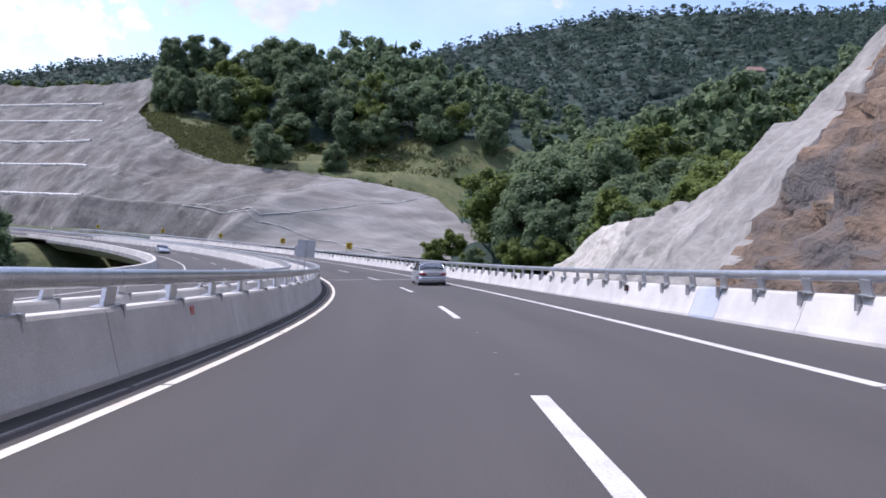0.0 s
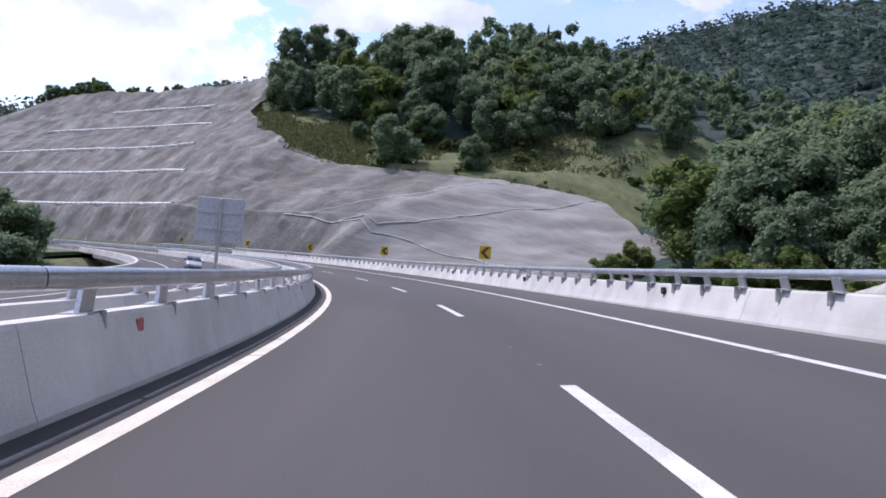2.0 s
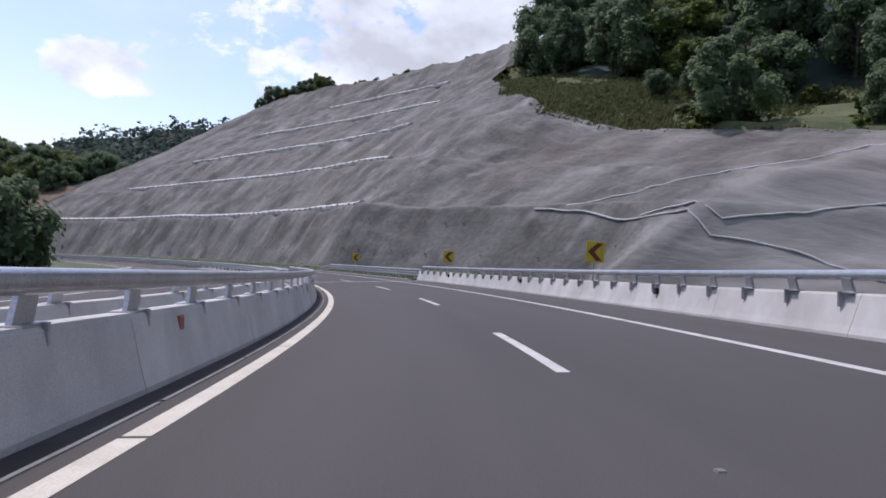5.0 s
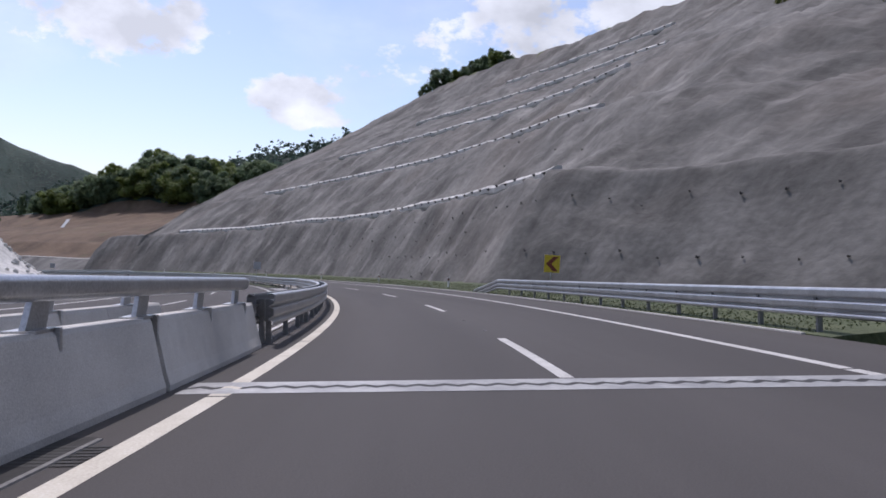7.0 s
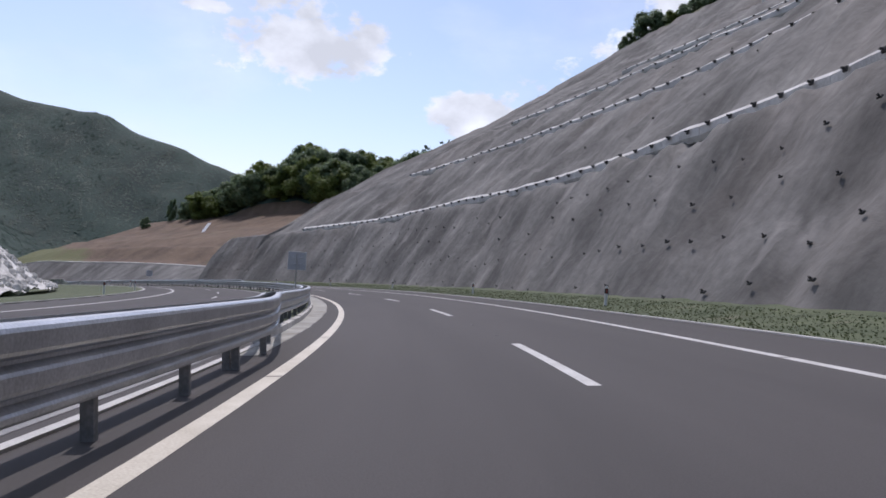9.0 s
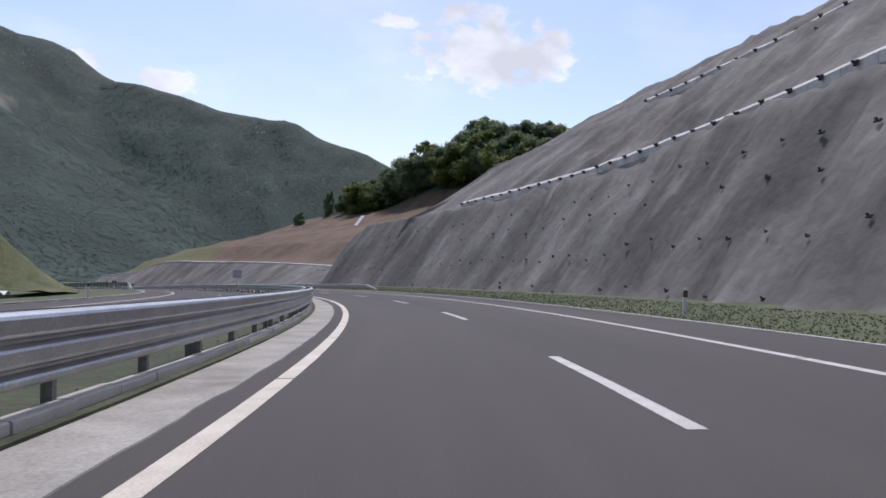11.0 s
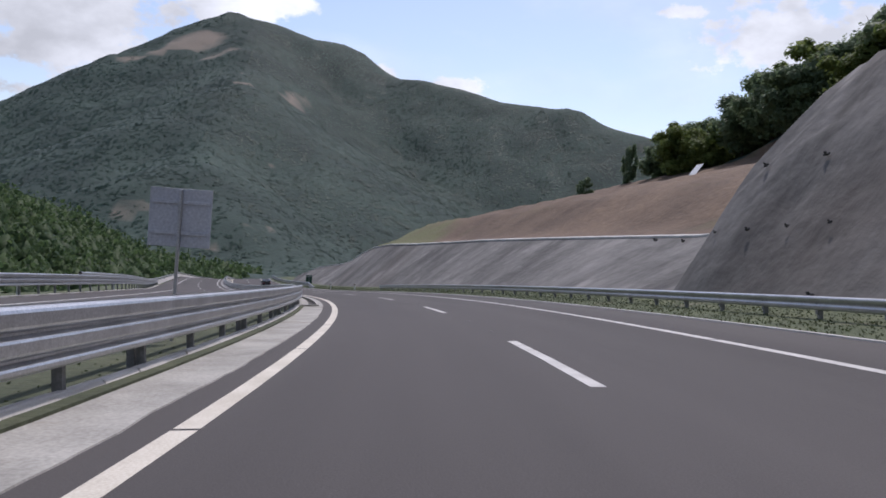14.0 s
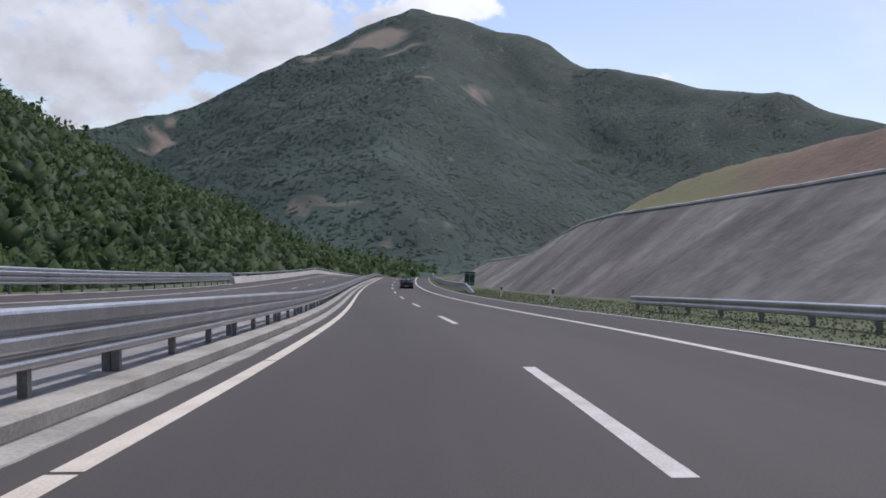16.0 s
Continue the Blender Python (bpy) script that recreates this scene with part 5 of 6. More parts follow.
def face_point(s, o, out=0.0):
    """A place on the sprayed face, out metres square to it."""
    x, y, th = frame_at(s, o)
    slope = math.atan(float(face_z(s, o + 0.6) - face_z(s, o - 0.6)) / 1.2)
    z = float(z0_of(s)) + float(face_z(s, o)) + 0.35 + face_lump(s, o)
    return Vector((float(x) - math.cos(th) * math.sin(slope) * out, float(y) - math.sin(th) * math.sin(slope) * out, z + math.cos(slope) * out))


HEAD = material("anchor_head", (0.03, 0.03, 0.03), (0.07, 0.065, 0.06), 2, 20, 0.7, metal=0.3)
V, F = box_data([(-0.2, 0.2, -0.2, 0.2, 0, 0.16, 0, 0, 0.8), (-0.07, 0.07, -0.07, 0.07, 0.15, 0.4)])
HEAD_ME = bpy.data.meshes.new("anchor_head")
HEAD_ME.from_pydata(V, [], F)
HEAD_ME.materials.append(HEAD)
BERMS = ((249.5, 391, 16.5, 2.3), (264, 373.5, 27.9, 2.3), (278, 363, 40.2, 2.4), (290, 357, 56.6, 2.4), (301, 342, 68.2, 2.5))
for s0, s1, o, pitch in BERMS:
    beam = tagged(thing("anchored_beam", "pale concrete beam with a row of dark anchor heads", "retaining beam", "beams on the cutting"))
    q = s0
    while q < s1:
        e = min(q + pitch, s1)
        wob = float(noise.noise((q * 0.06, o, 2.0))) * 0.8
        pts = [(-0.5, -0.1), (-0.52, 0.4), (-0.1, 0.72), (0.5, 0.8), (0.7, -0.3), (-0.3, -0.4)]
        V = []
        for a in (q + 0.02, e - 0.02):
            x, y, th = frame_at(a, o)
            w = float(noise.noise((a * 0.06, o, 2.0))) * 0.8
            zb = float(z0_of(a)) + float(face_z(a, o)) + 0.3 + beam_lump(a, o) + w * 0.1
            V += [(float(x) + math.cos(th) * d, float(y) + math.sin(th) * d, zb + h) for d, h in pts]
        n = len(pts)
        F = [(j, n + j, n + (j + 1) % n, (j + 1) % n) for j in range(n)] + [tuple(range(n)), tuple(reversed(range(n, 2 * n)))]
        mesh_ob("beam_bay", V, F, PALE, beam)
        x, y, th = frame_at((q + e) / 2, o - 0.6)
        hd = new("anchor_head", HEAD_ME)
        hd.parent = beam
        hd.matrix_local = Matrix.Translation((float(x), float(y), float(z0_of(q)) + float(face_z(q, o)) + 0.55 + beam_lump(q + 1.1, o) + wob * 0.1)) @ Matrix.Rotation(float(th), 4, "Z") @ Matrix.Rotation(radians(-80), 4, "Y") @ Matrix.Diagonal((0.65, 0.65, 0.6, 1))
        q = e

# loose anchor heads in rows over the face
rr = random.Random(5)
for o, s0, s1, pitch, full in ((10.0, 255, 432, 4.1, 0.8), (11.4, 205, 432, 2.9, 0.9), (12.9, 262, 425, 4.2, 0.8), (14.0, 225, 420, 3.2, 0.85), (21.5, 255, 330, 6.5, 0.4), (25.0, 262, 350, 5.5, 0.4), (34.5, 270, 330, 8.0, 0.4)):
    q = s0
    while q < s1:
        if rr.random() < full:
            p = face_point(q, o + rr.uniform(-0.05, 0.05) + float(setback(q)), 0.12)
            k = rr.uniform(0.28, 0.46)
            hd = tagged(new("anchor_head", HEAD_ME), "dark steel anchor head on sprayed concrete", "anchor", "anchor heads")
            th = float(frame_at(q, o)[2])
            hd.matrix_world = Matrix.Translation(p) @ Matrix.Rotation(th, 4, "Z") @ Matrix.Rotation(radians(-50), 4, "Y") @ Matrix.Diagonal((k * 0.8, k * rr.uniform(0.9, 2.4), k, 1))
        q += pitch * rr.uniform(0.85, 1.15)


DRAIN = material("drain_concrete", (0.5, 0.485, 0.46), (0.72, 0.7, 0.67), 0.6, 12, 0.9)


def drain(points, label):
    """A pale concrete channel laid down the face through (s, o) points."""
    pts = []
    for (a, b), (c, d) in zip(points, points[1:]):
        n = max(2, int(abs(c - a) / 1.5 + abs(d - b) / 2))
        pts += [(a + (c - a) * i / n, b + (d - b) * i / n) for i in range(n)]
    pts.append(points[-1])
    P = [face_point(a, b, 0.05) for a, b in pts]
    V, F = [], []
    for i, p in enumerate(P):
        d = (P[min(i + 1, len(P) - 1)] - P[max(i - 1, 0)]).normalized()
        side = d.cross(Vector((0, 0, 1))).normalized()
        up = side.cross(d).normalized()
        for a, b in ((-0.23, -0.15), (-0.22, -0.02), (-0.14, 0.04), (-0.09, -0.02), (0.09, -0.02), (0.14, 0.04), (0.22, -0.02), (0.23, -0.15)):
            V.append(p + side * a + up * b)
    for i in range(len(P) - 1):
        for j in range(8):
            F.append((i * 8 + j, i * 8 + (j + 1) % 8, i * 8 + 8 + (j + 1) % 8, i * 8 + 8 + j))
    return tagged(mesh_ob("drain_channel", V, F, DRAIN), label, "drain", "drains on the cutting")


drain([(215.5, 30.4), (211, 37.0), (206, 45.0), (202.5, 56.0), (200.5, 66), (199, 72.5)], "pale concrete drain channel rising over the cutting")
drain([(205, 33.4), (198.5, 38.5), (196, 46.0), (193.5, 59), (190.5, 77), (189.5, 91.5)], "pale concrete drain channel slanting over the cutting")
drain([(219, 28.3), (212, 31.0), (205, 33.2), (198, 37), (195.5, 41.2), (193, 44.4), (188, 49.0), (181, 58.4), (177.5, 65)], "pale concrete drain channel running down to the foot")

# grass and weeds on the meadow's broken edge
WEED = leaf_material("dry_weeds", (0.07, 0.09, 0.03), (0.17, 0.175, 0.075), 1.0)
quads = []
for i in range(22000):
    s = rng.uniform(168, 284)
    o = float(crest(s)) + rng.uniform(-1.5, 30 if s > 232 else 58)
    x, y, _ = frame_at(s, o)
    z = float(ground_z(s, o))
    a, w, h = rng.uniform(0, 6.28), rng.uniform(0.12, 0.4), rng.uniform(0.15, 0.6)
    dx, dy = math.cos(a) * w, math.sin(a) * w
    quads += [(x - dx, y - dy, z - 0.3), (x + dx, y + dy, z - 0.3), (x + dx * 0.7 + 0.2, y + dy * 0.7, z + h), (x - dx * 0.6, y - dy * 0.6 + 0.2, z + h * 0.8)]
tagged(new("weeds", quick_mesh("weeds", np.array(quads, float), WEED, len(quads) // 4)), "dry and green weeds over the meadow and its broken edge", "grass", kind="stuff")
quads = []
for i in range(70000):
    s = rng.uniform(198, 540)
    side = rng.random()
    o = rng.uniform(6.2, 9.4) if side < 0.85 else rng.uniform(-6.3, -5.2)
    if side >= 0.85 and (not 262 < s < 435 or rng.random() < 0.7):
        continue
    p = on_road(s, o, 0.02 if side >= 0.85 else float(np.interp(o, (6.1, 7.5, 9.0), (0.02, 0.13, 0.29))))
    a, w, h = rng.uniform(0, 6.28), rng.uniform(0.012, 0.035), rng.uniform(0.012, 0.045) * (1.0 if side < 0.85 else 1.5)
    dx, dy = math.cos(a) * w, math.sin(a) * w
    quads += [(p[0] - dx, p[1] - dy, p[2] - 0.05), (p[0] + dx, p[1] + dy, p[2] - 0.05), (p[0] + dx - dy * 3.2, p[1] + dy + dx * 3.2, p[2] + h), (p[0] - dx * 0.6 - dy * 2.6, p[1] - dy * 0.6 + dx * 2.6, p[2] + h * 0.8)]
tagged(new("verge_tufts", quick_mesh("verge_tufts", np.array(quads, float), leaf_material("tuft_green", (0.052, 0.07, 0.036), (0.088, 0.105, 0.055), 1.0), len(quads) // 4)), "short green tufts on the verge and median", "grass", kind="stuff")

# ---- rubble bank and grassy mound inside the bend ----
def mound(name, s0, s1, o0, o1, height, mat, label, seed):
    st, of = np.arange(s0, s1 + 0.1, 1.2), np.arange(o1, o0 + 0.1, 1.2)
    S, O = np.meshgrid(st, of, indexing="ij")
    u, v = (S - s0) / (s1 - s0), (o0 - O) / (o0 - o1)
    Z = height * smooth01(v * 1.6) * smooth01(np.minimum(u, 1 - u) * 4)
    x, y, _ = frame_at(S, O)
    P = np.stack([x, y, road_z(S, np.maximum(O, -19.0)) - 0.4 + Z + 0.35 * fbm(S, O, 0.5, seed, 4)], -1).reshape(-1, 3)
    k = len(of)
    F = [(i * k + j, (i + 1) * k + j, (i + 1) * k + j + 1, i * k + j + 1) for i in range(len(st) - 1) for j in range(k - 1)]
    return structure(mesh_ob(name, P, F, mat, None, True), label, "bank")


mound("rubble_bank", 296, 372, -26.0, -48.0, 9.0, RUBBLE, "bank of loose white rubble inside the bend", 4.0)
mound("grass_mound", 398, 456, -23.0, -54.0, 12.0, GRASS, "dry grassy mound beside the far verge", 6.0)
structure(sweep("far_verge", [(-30, -0.5), (-24, -0.1), (-19, 0.0), (-17.3, 0.02), (-17.3, -0.5), (-30, -1.2)][::-1], 206.0, 560.0, 4, VERGE), "grass verge beyond the other carriageway", "grass")
structure(sweep("far_edging", [(-17.5, -0.1), (-17.5, 0.05), (-17.3, 0.06), (-17.3, -0.1)], 206.0, 545.0, 4, CONCRETE), "pale concrete edging beyond the other carriageway", "kerb")
STONE = []
for i in range(4):
    bm = bmesh.new()
    bmesh.ops.create_icosphere(bm, subdivisions=1, radius=0.4)
    for v in bm.verts:
        v.co *= 1 + 0.35 * noise.noise(v.co * 3 + Vector((i * 7, 0, 0)))
    me = bpy.data.meshes.new("stone")
    bm.to_mesh(me)
    bm.free()
    me.materials.append(RUBBLE)
    STONE.append(me)
for i in range(260):
    s, o = rr.uniform(302, 366), rr.uniform(-40, -26.5)
    v, u = (-26.0 - o) / 22.0, (s - 296) / 76
    z = float(road_z(s, -19.0)) - 0.4 + 9.0 * float(smooth01(v * 1.6)) * float(smooth01(min(u, 1 - u) * 4))
    x, y, _ = frame_at(s, o)
    st_ = tagged(new("stone", STONE[i % 4]), "rough white stone on a rubble bank", "stone", "loose stones")
    k = rr.uniform(0.5, 1.3)
    st_.matrix_world = Matrix.Translation((float(x), float(y), z + 0.1)) @ Matrix.Rotation(rr.uniform(0, 6), 4, (rr.random(), rr.random(), 1)) @ Matrix.Scale(k, 4)

# ---- chevron signs ----
def chevron_sign(s, o=8.0, mid=2.0):
    base = thing("chevron_sign", "yellow sign with a dark red chevron on a steel post", "road sign", "bend chevrons", stand(s, o, 0.0, False, 5))
    bevelled("panel", [(-0.45, 0.45, -0.015, 0.015, mid - 0.47, mid + 0.47)], YELLOW, base, 0.006)
    V = [(-0.36, -0.021, mid), (0.06, -0.021, mid + 0.4), (0.36, -0.021, mid + 0.4), (-0.04, -0.021, mid), (0.06, -0.021, mid - 0.4), (0.36, -0.021, mid - 0.4)]
    mesh_ob("chevron", V, [(0, 3, 2, 1), (0, 4, 5, 3)], CHEVRON, base)
    bevelled("post", [(-0.03, 0.03, 0.02, 0.08, -1.0, mid + 0.4)], STEEL, base, 0.008)
    for z in (mid - 0.28, mid + 0.28):
        bevelled("bracket", [(-0.3, 0.3, 0.012, 0.03, z - 0.02, z + 0.02)], STEEL, base, 0.003)
    return base


for s in (94.1, 127.8, 161.0, 192.0):
    chevron_sign(s)
chevron_sign(226.0, 8.0, 1.8)


def sign_back(s, o, w, h, low, label):
    base = thing("direction_sign", label, "road sign", "", stand(s, o, 0.0, False))
    bevelled("panel", [(-w / 2, w / 2, 0.0, 0.02, low, low + h)], SIGNBACK, base, 0.005)
    bevelled("post", [(-0.028, 0.028, -0.06, 0.0, -0.8, low + h * 0.98)], STEEL, base, 0.01)
    for z in (low + 0.25, low + h - 0.25):
        bevelled("bracket", [(-w / 2 + 0.05, w / 2 - 0.05, -0.03, 0.0, z - 0.03, z + 0.03)], SIGNBACK, base, 0.004)
    return base


SIGNBACK = material("sign_back_aluminium", (0.44, 0.45, 0.47), (0.52, 0.53, 0.55), 1.0, 20, 0.6, metal=0.1, bump=0.02)
sign_back(19.6, -5.2, 0.84, 0.82, 1.7, "grey back of a road sign on a post between the viaducts")
sign_back(51.5, -5.1, 0.84, 0.8, 1.7, "grey back of a small road sign between the viaducts")
sign_back(408.5, -6.1, 1.1, 1.05, 1.75, "grey back of a road sign on a post in the median")
green = sign_back(545.0, 8.2, 1.1, 1.5, 0.6, "dark green roadside sign on a short post")
for ob in green.children:
    if ob.name.startswith("panel"):
        ob.data.materials[0] = material("sign_green", (0.01, 0.05, 0.03), (0.015, 0.07, 0.04), 1, 20, 0.5, bump=0.02)
sign_back(277.0, -5.75, 0.8, 0.8, 1.72, "grey back of a road sign beside the grassy median")

# ---- delineators, reflectors, joints, studs ----
WHITE = material("white_plastic", (0.68, 0.68, 0.66), (0.8, 0.8, 0.78), 2, 20, 0.5, bump=0.02)
BLACK = material("black_rubber", (0.015, 0.015, 0.015), (0.035, 0.035, 0.035), 4, 40, 0.75, bump=0.1)
RED = material("red_reflector", (0.3, 0.06, 0.05), (0.4, 0.09, 0.07), 3, 30, 0.4, bump=0.02)


def delineator(s, o):
    base = thing("delineator_post", "white plastic marker post with a black band", "marker post", "marker posts", stand(s, o, 0.0, False))
    bevelled("post_body", [(-0.06, 0.06, -0.04, 0.04, -0.3, 0.62), (-0.06, 0.06, -0.04, 0.04, 0.84, 0.93, 0, 0, 0.7)], WHITE, base, 0.012)
    bevelled("band", [(-0.062, 0.062, -0.042, 0.042, 0.62, 0.84)], BLACK, base, 0.008)
    bevelled("reflector", [(-0.025, 0.025, -0.05, -0.04, 0.66, 0.8)], RED, base, 0.003)
    return base


for s in (248.0, 273.4, 299.0, 326.0, 352.8, 378.8, 498.5, 515.7):
    delineator(s, 7.2)
for k in range(8):
    delineator(300.0 + k * 27, -18.2)
for k in range(11):
    for o, side, mat, off in ((-4.47, -1, RED, -8.2), (6.16, 1, BLACK, 6.5)):
        s = off + 17.8 * k
        rf = thing("barrier_reflector", "red reflector box on a concrete parapet" if side < 0 else "dark reflector box on a concrete parapet", "reflector", "parapet reflectors", stand(s, o))
        bevelled("housing", [(-0.05, 0.05, -0.1, 0.1, 0.48, 0.68)], mat, rf, 0.01)
        bevelled("lens", [(-0.03, 0.03, -0.1, -0.088, 0.53, 0.63)], RED, rf, 0.004)

JOINT = material("joint_steel", (0.28, 0.28, 0.28), (0.42, 0.42, 0.41), 1.5, 20, 0.6, metal=0.4, bump=0.2)
fj = structure(thing("expansion_joint", "toothed steel expansion joint across the carriageway", "expansion joint"), "toothed steel expansion joint across the carriageway", "expansion joint")
for a, b in ((190.35, 190.74), (190.92, 191.3)):
    n = 71
    V, F = [], []
    for i in range(n):
        o = -4.2 + 10.2 * i / (n - 1)
        z = 0.075 if i % 2 else -0.075
        V += [on_road(a + (z if a > 190.5 else 0), o, 0.006), on_road(b + (z if a < 190.5 else 0), o, 0.006)]
    for i in range(n - 1):
        F.append((2 * i, 2 * i + 2, 2 * i + 3, 2 * i + 1))
    mesh_ob("joint_plate", V, F, JOINT, fj)
V = [on_road(s, o, 0.003) for o in np.linspace(-4.2, 6.0, 12) for s in (190.6, 191.05)]
mesh_ob("joint_gap", V, [(2 * i, 2 * i + 2, 2 * i + 3, 2 * i + 1) for i in range(11)], BLACK, fj)
sj = structure(thing("slab_joint", "narrow pale joint across the carriageway", "expansion joint"), "narrow pale joint across the carriageway", "expansion joint")
for s, w, m in ((39.3, 0.24, JOINT), (39.62, 0.06, BLACK), (39.7, 0.2, JOINT)):
    V = [on_road(q, o, 0.005) for o in np.linspace(-4.2, 6.0, 12) for q in (s, s + w)]
    mesh_ob("joint_strip", V, [(2 * i, 2 * i + 2, 2 * i + 3, 2 * i + 1) for i in range(11)], m, sj)
gr = structure(thing("drain_grate", "dark slotted drain grate beside the edge line", "drain"), "dark slotted drain grate beside the edge line", "drain")
for k in range(7):
    V = [on_road(s, o, 0.007) for s in (187.0 + k * 0.1, 187.06 + k * 0.1) for o in (-4.3, -3.84)]
    mesh_ob("slot", V, [(0, 1, 3, 2)], BLACK, gr)
V, F = box_data([(-0.03, 0.03, -0.04, 0.04, 0.0, 0.014, 0, 0, 0.8)])
STUD_ME = bpy.data.meshes.new("road_stud")
STUD_ME.from_pydata(V, [], F)
STUD_ME.materials.append(material("worn_stud", (0.14, 0.135, 0.13), (0.2, 0.195, 0.19), 3, 30, 0.7))
for k in range(-1, 24):
    a = -19.0 + k * 19.127 + 6.4
    for d in ((1.6, 4.2, 8.0) if k < 10 else (2.5, 7.0)):
        st_ = tagged(new("road_stud", STUD_ME), "worn pale stud on the lane line", "road stud", "road studs")
        st_.matrix_world = stand(a + d + rr.uniform(-0.3, 0.3), rr.uniform(-0.05, 0.05), 0.0) @ Matrix.Rotation(rr.uniform(-0.4, 0.4), 4, "Z")
# white liner at the top of the terraces
patch("drain_liner", 500.6, 502.4, 0.3, 9, lambda s: 56.2 + 0 * s, lambda s: 58.6 + 0 * s, lambda s, o: 18.6 + (o - 56.2) * 1.35, WHITE, 2.0, 0.15, "white sheet lining a drain in the terraces", "liner")


# ---- cars ----
def car_paint(name, colour, metal=0.55):
    m = material(name, tuple(c * 0.94 for c in colour), colour, 1.0, 900, 0.3, metal=metal, bump=0.0)
    m.node_tree.nodes["Principled BSDF"].inputs["Coat Weight"].default_value = 0.6
    return m


CAR_GLASS = bpy.data.materials.new("car_glass")
CAR_GLASS.use_nodes = True
cg = CAR_GLASS.node_tree
cg_fr, cg_tr, cg_gl, cg_mx = (cg.nodes.new(n) for n in ("ShaderNodeFresnel", "ShaderNodeBsdfTransparent", "ShaderNodeBsdfGlossy", "ShaderNodeMixShader"))
cg_fr.inputs["IOR"].default_value = 1.6
cg_tr.inputs["Color"].default_value = (0.72, 0.76, 0.78, 1)
cg_gl.inputs["Roughness"].default_value = 0.03
cg.links.new(cg_fr.outputs[0], cg_mx.inputs["Fac"])
cg.links.new(cg_tr.outputs[0], cg_mx.inputs[1])
cg.links.new(cg_gl.outputs[0], cg_mx.inputs[2])
cg.links.new(cg_mx.outputs[0], cg.nodes["Material Output"].inputs["Surface"])
TYRE = material("tyre_rubber", (0.02, 0.02, 0.02), (0.04, 0.04, 0.04), 3, 40, 0.85, bump=0.2, depth=0.004)
ALLOY = material("alloy_rim", (0.5, 0.5, 0.51), (0.64, 0.64, 0.65), 4, 40, 0.35, metal=0.8, bump=0.05, depth=0.002)
TRIM = material("dark_trim", (0.02, 0.02, 0.022), (0.04, 0.04, 0.043), 4, 40, 0.55, bump=0.1, depth=0.002)
TAIL = material("tail_lamp_red", (0.16, 0.015, 0.02), (0.26, 0.03, 0.035), 5, 30, 0.18, bump=0.03, depth=0.002)
LAMP = material("clear_lamp", (0.55, 0.56, 0.58), (0.75, 0.76, 0.78), 5, 30, 0.1, bump=0.03, depth=0.002)
CLOTH = material("seat_cloth", (0.03, 0.03, 0.034), (0.06, 0.06, 0.065), 3, 60, 0.9, bump=0.2, depth=0.002)
PLATE = material("plate_white", (0.6, 0.6, 0.58), (0.7, 0.7, 0.68), 3, 40, 0.5, bump=0.02)

AXLES = (-1.28, 1.22)
ARCH, HUB = 0.355, 0.30


def lathe(name, prof, mat, parent, n=28):
    """Profile of (x, radius) turned round the x axis."""
    V, F, k = [], [], len(prof)
    for i in range(n):
        a = 2 * math.pi * i / n
        V += [(x, r * math.cos(a), r * math.sin(a)) for x, r in prof]
    for i in range(n):
        for j in range(k - 1):
            a, b = i * k + j, ((i + 1) % n) * k + j
            F.append((a, a + 1, b + 1, b))
    return mesh_ob(name, V, F, mat, parent, True)


def strip(name, lo, hi, mat, parent, thick=0.008, label=""):
    """A band between two rows of points, given a little thickness."""
    n = len(lo)
    lo, hi = [Vector(p) for p in lo], [Vector(p) for p in hi]
    nr = []
    for i in range(n):
        a = lo[min(i + 1, n - 1)] - lo[max(i - 1, 0)]
        nr.append(a.cross(hi[i] - lo[i]).normalized() * thick)
    V = lo + hi + [p - d for p, d in zip(lo, nr)] + [p - d for p, d in zip(hi, nr)]
    F = []
    for i in range(n - 1):
        F += [(i, i + 1, n + i + 1, n + i), (2 * n + i, 3 * n + i, 3 * n + i + 1, 2 * n + i + 1), (i, 2 * n + i, 2 * n + i + 1, i + 1), (n + i, n + i + 1, 3 * n + i + 1, 3 * n + i)]
    F += [(0, n, 3 * n, 2 * n), (n - 1, 3 * n - 1, 4 * n - 1, 2 * n - 1)]
    ob = mesh_ob(name, V, F, mat, parent, name in ("tail_lamp", "headlamp", "rear_bumper", "front_bumper", "rear_window", "windscreen", "rear_spoiler"), None, label)
    bm = bmesh.new()
    bm.from_mesh(ob.data)
    bmesh.ops.recalc_face_normals(bm, faces=bm.faces[:])
    bm.to_mesh(ob.data)
    bm.free()
    return ob


def car_width(y):
    return float(np.interp(y, (-2.13, -2.05, -1.9, -1.5, -0.8, 0.3, 1.2, 1.7, 1.95, 2.08, 2.13), (0.66, 0.75, 0.81, 0.845, 0.855, 0.855, 0.845, 0.81, 0.74, 0.62, 0.5)))


def car_belt(y):
    return float(np.interp(y, (-2.13, -2.0, -1.7, -1.0, 0.0, 0.95, 1.6, 2.0, 2.13), (0.86, 0.93, 0.95, 0.915, 0.885, 0.865, 0.76, 0.66, 0.55)))


def car_side(y, v):
    """Half width at a share v of the way from the sill up to the belt."""
    return car_width(y) * float(np.interp(v, (0, 0.12, 0.3, 0.52, 0.56, 0.75, 0.92, 1.0), (0.94, 0.975, 0.995, 1.0, 0.99, 0.985, 0.96, 0.93)))


